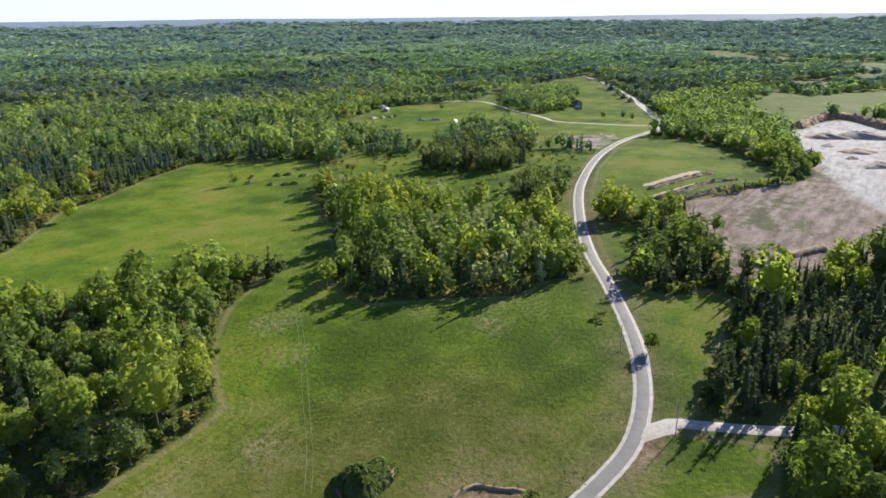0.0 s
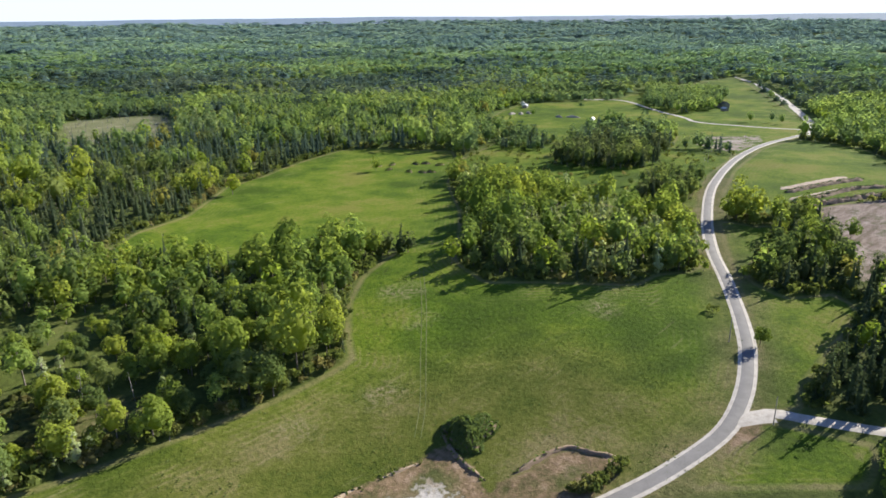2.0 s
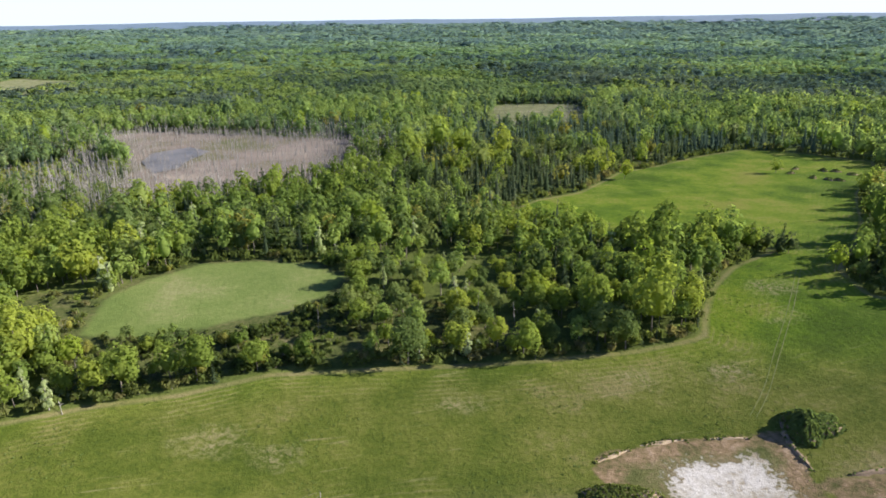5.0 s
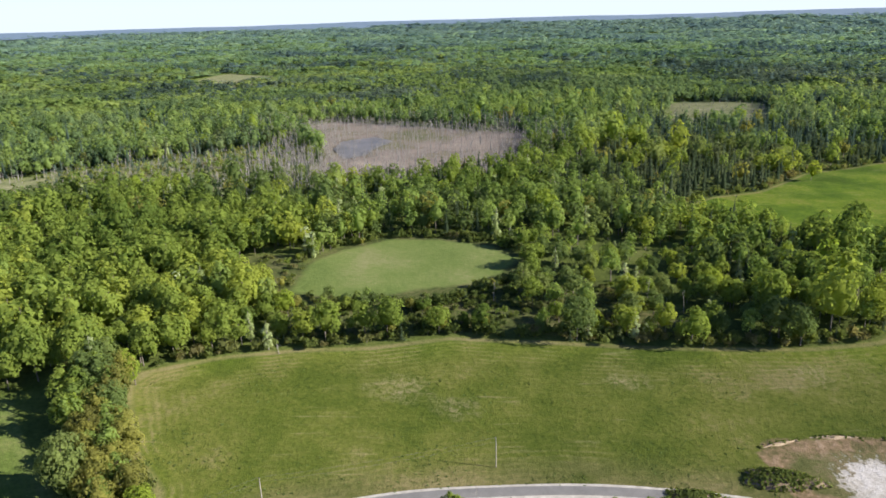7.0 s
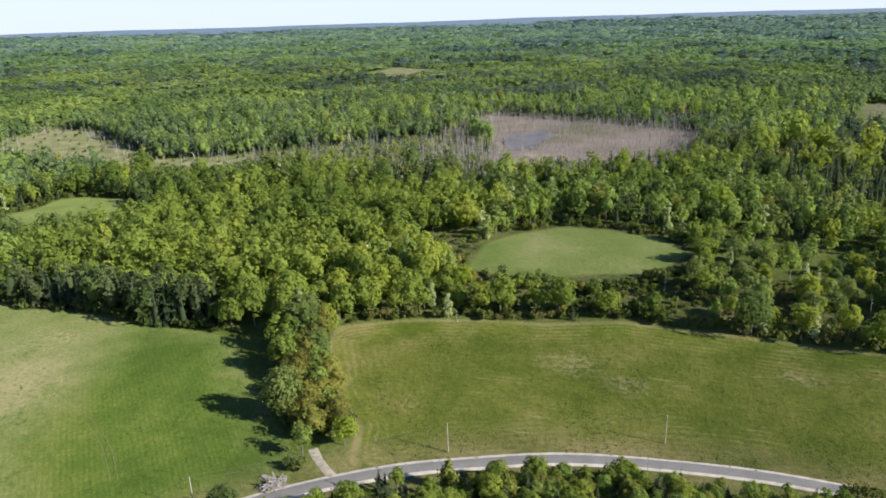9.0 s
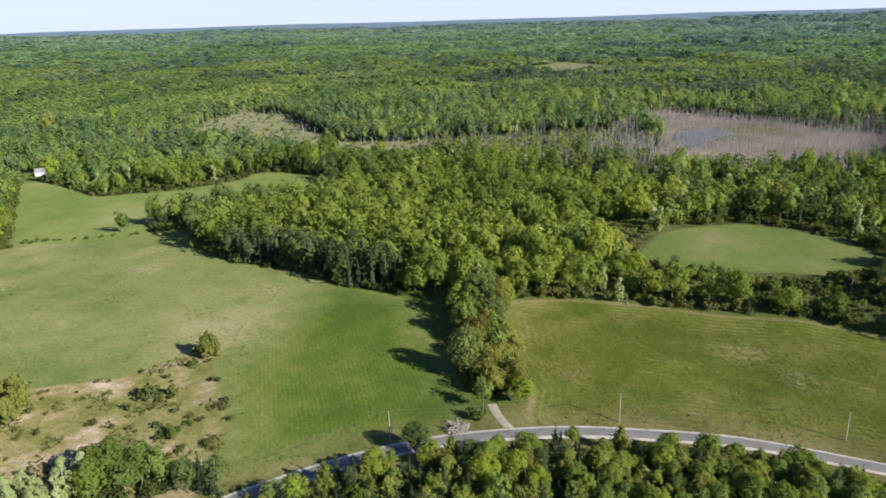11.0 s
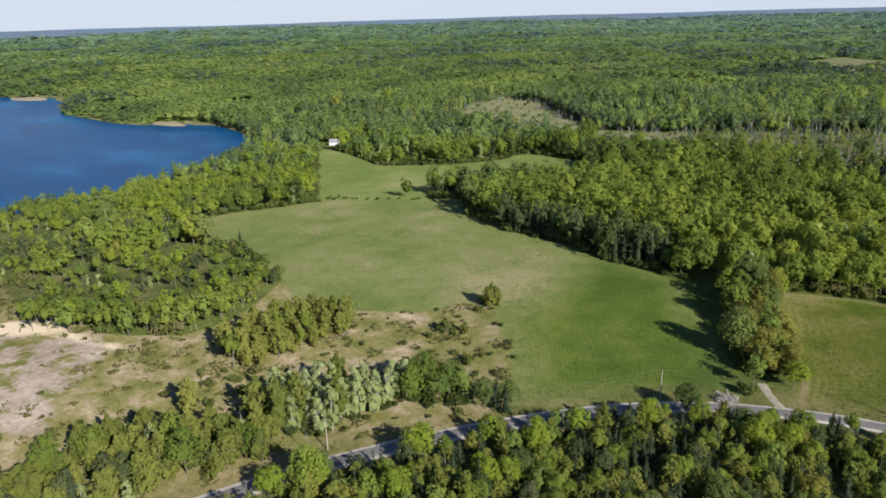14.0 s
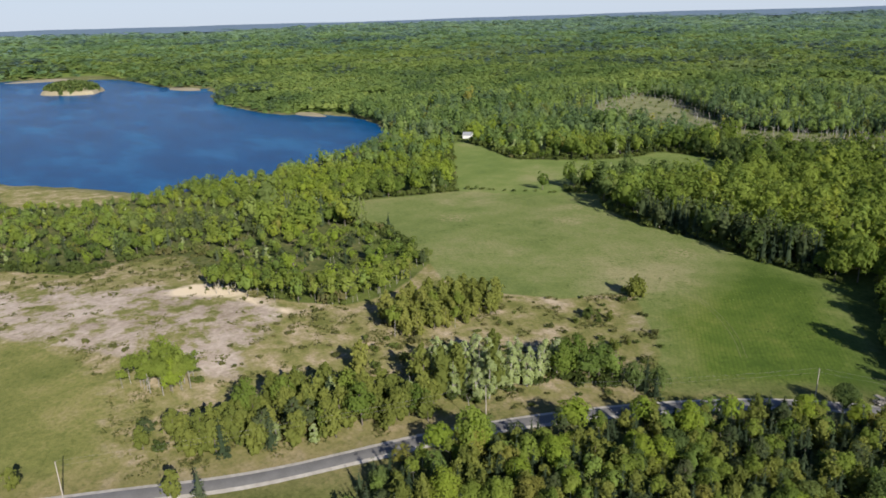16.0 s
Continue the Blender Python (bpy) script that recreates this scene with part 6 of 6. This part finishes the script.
for i, (x, y) in enumerate(((373, 459), (385, 455), (398, 442), (404, 437), (406, 424), (371, 443), (374, 424), (378, 414), (382, 410), (395, 403))):
    heap("brush_pile", x, y, 4.2, 2.2, 1.5, 40 * i, soil, "dark pile of brush and soil on the meadow", "pile", 30 + i, 120, "oak", 0.5, "brush piles")
for i, (x, y, r, long, h) in enumerate(((758, 116, 20, 12, 4.5), (778, 90, 34, 15, 6), (676, 86, 17, 9, 3.2), (610, 69, 16, 8, 3.5), (636, 88, 7, 4, 2), (700, 108, 11, 6, 2.2))):
    heap("gravel_heap", x, y, r, long, h, 100 + 14 * i, grey_stone if i % 2 else pale_soil, "low %s heap of quarried gravel on pale sand" % ("grey" if i % 2 else "brownish"),
         "heap", 50 + i, 0, "bush", 0.4, "gravel heaps")
for i, (x, y, r) in enumerate(((681, 573, 7), (690, 566, 6), (702, 563, 8), (695, 516, 6), (704, 503, 9))):
    heap("rubble_heap", x, y, r, r * 0.45, 2.2, 25 * i, grey_stone, "grey heap of rubble on a pasture", "heap", 70 + i, 0, "bush", 0.4, "rubble heaps")


def stick_pile(x, y, w, d, h, n, seed, label):
    """A tangle of bleached branches and roots."""
    gen = np.random.default_rng(seed)
    top = thing("branch_pile", x, y, label, "pile", turn=gen.uniform(0, 90))
    for name, count, thick, mat in (("branches", n, 0.10, pale_bark), ("logs", n // 5, 0.24, grey_wood)):
        out = []
        for _ in range(count):
            c = np.array([gen.normal() * w * 0.33, gen.normal() * d * 0.33, 0])
            c[2] = h * max(0.08, 1 - (c[0] / w) ** 2 * 3 - (c[1] / d) ** 2 * 3) * gen.uniform(0.1, 1.0)
            a, e, q = gen.uniform(0, 6.28), gen.normal() * 0.35, gen.uniform(0.8, 2.2)
            way = np.array([math.cos(a) * math.cos(e), math.sin(a) * math.cos(e), math.sin(e)]) * q
            out.append(tube([c - way, c + (0, 0, 0.1), c + way], [thick, thick * 0.8, thick * 0.4], 5))
        v, f = join(out)
        tagged(new(name, raw_mesh(name, v, f, mat, smooth=True)), kind="stuff").parent = top


stick_pile(-86, 120.5, 5.5, 3.4, 1.9, 90, 5, "bleached pile of branches and roots beside the road")


# ---------------------------------------------------------------- buildings
def building(name, x, y, w, d, h, rise, turn, wall_mat, roof_mat, label, windows=2, door=True):
    """A small gabled building: walls, roof with eaves, door and windows."""
    top = thing(name, x, y, label, "building", turn=turn)
    bm = bmesh.new()
    low = [bm.verts.new((a * w / 2, b * d / 2, -0.6)) for a, b in ((-1, -1), (1, -1), (1, 1), (-1, 1))]
    eave = [bm.verts.new((a * w / 2, b * d / 2, h)) for a, b in ((-1, -1), (1, -1), (1, 1), (-1, 1))]
    ga, gb = bm.verts.new((-w / 2, 0, h + rise)), bm.verts.new((w / 2, 0, h + rise))
    bm.faces.new((low[0], low[1], eave[1], eave[0]))
    bm.faces.new((low[2], low[3], eave[3], eave[2]))
    bm.faces.new((low[1], low[2], eave[2], gb, eave[1]))
    bm.faces.new((low[3], low[0], eave[0], ga, eave[3]))
    part("wall", bm, wall_mat, top)
    bm = bmesh.new()
    o, th = 0.45, 0.22
    k = (d / 2 + o) / (d / 2)
    for s in (-1, 1):
        q = [(-w / 2 - o, s * d / 2 * k, h + rise - rise * k), (w / 2 + o, s * d / 2 * k, h + rise - rise * k), (w / 2 + o, 0, h + rise), (-w / 2 - o, 0, h + rise)]
        lo = [bm.verts.new((a, b, c + 0.03)) for a, b, c in q]
        hi = [bm.verts.new((a, b, c + th)) for a, b, c in q]
        for ring in (hi, lo[::-1]):
            bm.faces.new(ring)
        for i in range(4):
            bm.faces.new((lo[i], lo[(i + 1) % 4], hi[(i + 1) % 4], hi[i]))
    bmesh.ops.recalc_face_normals(bm, faces=bm.faces)
    part("roof", bm, roof_mat, top)
    if door:
        part("door", box(bmesh.new(), -0.5 - w * 0.1, -d / 2 - 0.06, -0.1, 0.5 - w * 0.1, -d / 2 + 0.02, 2.05), roof_mat, top)
    for i in range(windows):
        a = w * (-0.3 + 0.62 * i / max(1, windows - 1))
        pane = part("window", box(bmesh.new(), a - 0.5, -d / 2 - 0.05, 1.0, a + 0.5, -d / 2 + 0.02, 2.1), window_glass, top)
        part("sill", box(bmesh.new(), a - 0.6, -d / 2 - 0.12, 0.9, a + 0.6, -d / 2 + 0.02, 0.98), white_paint, pane)
    return top


building("farmhouse", -573, 355, 9, 7, 3.4, 2.4, 215, white_paint, roof_grey, "small white farmhouse between trees near the lake", 3)
building("barn", 897, 414, 16, 10, 4.2, 3.2, 60, weathered, roof_dark, "dark weathered barn with a gabled roof", 2)
building("shed", 742, 600, 12, 6, 2.8, 1.4, 30, weathered, roof_grey, "low grey shed beside a pasture", 2)
building("shed", 760, 618, 8, 5, 2.6, 1.2, 40, white_paint, roof_grey, "small pale shed by the wood", 1)
building("tent", 696, 472, 6, 4, 1.6, 1.8, 20, white_paint, white_paint, "small white tent on the pasture", 0, False)
building("house", 868, 398, 7, 6, 2.6, 1.6, 65, weathered, roof_grey, "small grey outbuilding beside the barn", 1)


# ---------------------------------------------------------------- utility poles and wires
def utility_pole(x, y, h, turn):
    top = thing("utility_pole", x, y, "thin pale wooden utility pole beside the road", "utility pole", "utility poles", turn=turn)
    v, f = tube([(0, 0, -0.6), (0, 0, h * 0.5), (0.02, 0, h)], [0.17, 0.14, 0.11], 8)
    new("shaft", raw_mesh("shaft", v, f, pole_wood, smooth=True)).parent = top
    for a, z0 in ((0.0, h), (0.2, h - 1.2)):
        v, f = tube([(a, 0, z0 - 0.02), (a, 0, z0 + 0.12), (a, 0, z0 + 0.2)], [0.05, 0.07, 0.03], 6)
        new("insulator", raw_mesh("insulator", v, f, window_glass)).parent = top
    return top


def wire(a, b, ha, hb, off):
    """A sagging wire between two poles."""
    a3, b3 = np.array([*a, float(terrain(*a)) + ha]), np.array([*b, float(terrain(*b)) + hb])
    way = (b3 - a3)[:2] / np.linalg.norm((b3 - a3)[:2])
    k = np.linspace(0, 1, 13)[:, None]
    p = a3 + (b3 - a3) * k + np.array([way[1], -way[0], 0]) * off - np.array([0, 0, 1]) * (4 * k * (1 - k)) * 0.9
    v, f = tube(p, [0.015] * 13, 3)
    ob = new("overhead_wire", raw_mesh("overhead_wire", v, f, wire_metal))
    tagged(ob, "thin sagging overhead wire between wooden poles", "wire", "overhead wires")


POLES = [(-180, -77), (-149, 23), (-101, 108.5), (-46, 145.5), (13, 163.5), (76, 158)]
EAST_POLES = [(214, 103), (251, 132), (330, 184), (425, 229), (520, 262), (620, 275)]
for line in (POLES, EAST_POLES):
    for i, p in enumerate(line):
        q = line[i + 1] if i + 1 < len(line) else line[i - 1]
        if p not in ((76, 158), (330, 184)):
            utility_pole(p[0], p[1], 9.3, math.degrees(math.atan2(q[1] - p[1], q[0] - p[0])) + 90)
for a, b in ((POLES[0], POLES[1]), (POLES[1], POLES[2]), (POLES[2], POLES[3]), (POLES[3], POLES[4]), (EAST_POLES[3], EAST_POLES[4]), (EAST_POLES[4], EAST_POLES[5])):
    for off, drop in ((0.0, -0.18), (0.2, 1.02)):
        wire(a, b, 9.3 - drop, 9.3 - drop, off)

# ---------------------------------------------------------------- fallen and standing dead trees near the fields
for x, y, h, lean, turn in ((79, 253, 14, 3, 0), (92, 248, 10, -4, 50), (-58.5, 224.8, 8, 66, 200), (91, 224, 6, 80, 150), (20, 262, 9, 5, 90), (-150, 18, 8, 4, 20)):
    v, f = dead_tree(int(600 + x), h, 5, 9)
    ob = new("dead_tree", raw_mesh("dead_tree", v, f, pale_bark if lean > 20 else grey_wood, smooth=True))
    ob.matrix_basis = pose(x, y, float(terrain(x, y)), lean, 0, turn)
    tagged(ob, "bare pale fallen tree leaning over the field edge" if lean > 20 else "bare grey dead tree standing among brush", "dead tree", "dead trees")


# ---------------------------------------------------------------- low scrub on the sandy land
def build_scrub():
    gen = np.random.default_rng(91)
    x, y = scatter(-400, -125, -112, 130, 1.5, gen)
    clump = near_noise(x, y, 3.1) + 0.8 * near_noise(x + 50, y, 7.3) + 0.6 * near_noise(x, y + 9, 1.7)
    inside = outline(SAND_PATCH, x, y)
    keep = (outline(SAND_LAND, x, y) < -0.5) & (outline(GREEN_LEFT, x, y) > 1) & (line_distance(ROAD, x, y) > 6) & (clump > np.where(inside < 0, 1.0, 0.45))
    x, y = x[keep], y[keep]
    z = terrain(x, y)
    n = len(x)
    c = np.repeat(np.column_stack([x, y, z]), 5, 0) + gen.normal(size=(5 * n, 3)) * (0.5, 0.5, 0.1) + (0, 0, 0.22)
    v, f = leaf_cards(c, gen.normal(size=c.shape) * 0.45 + (0, 0, 1), gen.uniform(0.22, 0.55, 5 * n), gen)
    tint = np.repeat(np.repeat(gen.uniform(size=n), 5), 4)
    tagged(new("low_scrub", raw_mesh("low_scrub", v, f, MATW["heath"], tint)), "low brownish scrub in clumps on dry sand", "scrub", kind="stuff")


build_scrub()


# ---------------------------------------------------------------- weeds in the fields and bare stems in the low grove
def build_weeds():
    gen = np.random.default_rng(17)
    for poly, gap, lim, label in ((MEADOW, 2.1, 0.55, "dark green weed tufts scattered over the meadow"), (LEFT_FIELD, 2.6, 0.75, "dark weed tufts in the pale green field")):
        x, y = scatter(-420, 330, 70, 330, gap, gen)
        patch = near_noise(x, y, 11.0) + 0.7 * near_noise(x + 31, y * 1.4, 4.7) + gen.normal(size=x.size) * 0.35
        keep = (outline(poly, x, y) < -2) & (patch > lim) & (outline(EARTH_A, x, y) > 0) & (outline(EARTH_B, x, y) > 0)
        x, y = x[keep], y[keep]
        n = len(x)
        c = np.repeat(np.column_stack([x, y, terrain(x, y)]), 3, 0) + gen.normal(size=(3 * n, 3)) * (0.3, 0.3, 0.03) + (0, 0, 0.12)
        v, f = leaf_cards(c, gen.normal(size=c.shape) * 0.5 + (0, 0, 0.8), gen.uniform(0.14, 0.36, 3 * n), gen)
        tint = np.repeat(np.repeat(gen.uniform(0, 0.7, n), 3), 4)
        tagged(new("weeds", raw_mesh("weeds", v, f, MATW["oak"], tint)), label, "weeds", kind="stuff")


build_weeds()
gen = np.random.default_rng(41)
stems = []
for k in range(4):
    v, f = dead_tree(700 + k, 8.0, 4, 12)
    stems.append(raw_mesh("dead_tree", v, f, grey_wood, smooth=True))
x, y = scatter(-60, 100, 100, 145, 11.0, gen)
keep = outline(LOW_GROVE, x, y) < -1
for a, b in zip(x[keep], y[keep]):
    ob = new("dead_tree", stems[gen.integers(4)])
    s = gen.uniform(0.6, 1.1)
    ob.matrix_basis = Matrix.LocRotScale((a, b, float(terrain(a, b))), Euler((gen.normal() * 0.06, gen.normal() * 0.06, gen.uniform(0, 6.28))), (s, s, s))
    tagged(ob, "bare grey dead tree standing among brush", "dead tree", "dead trees")
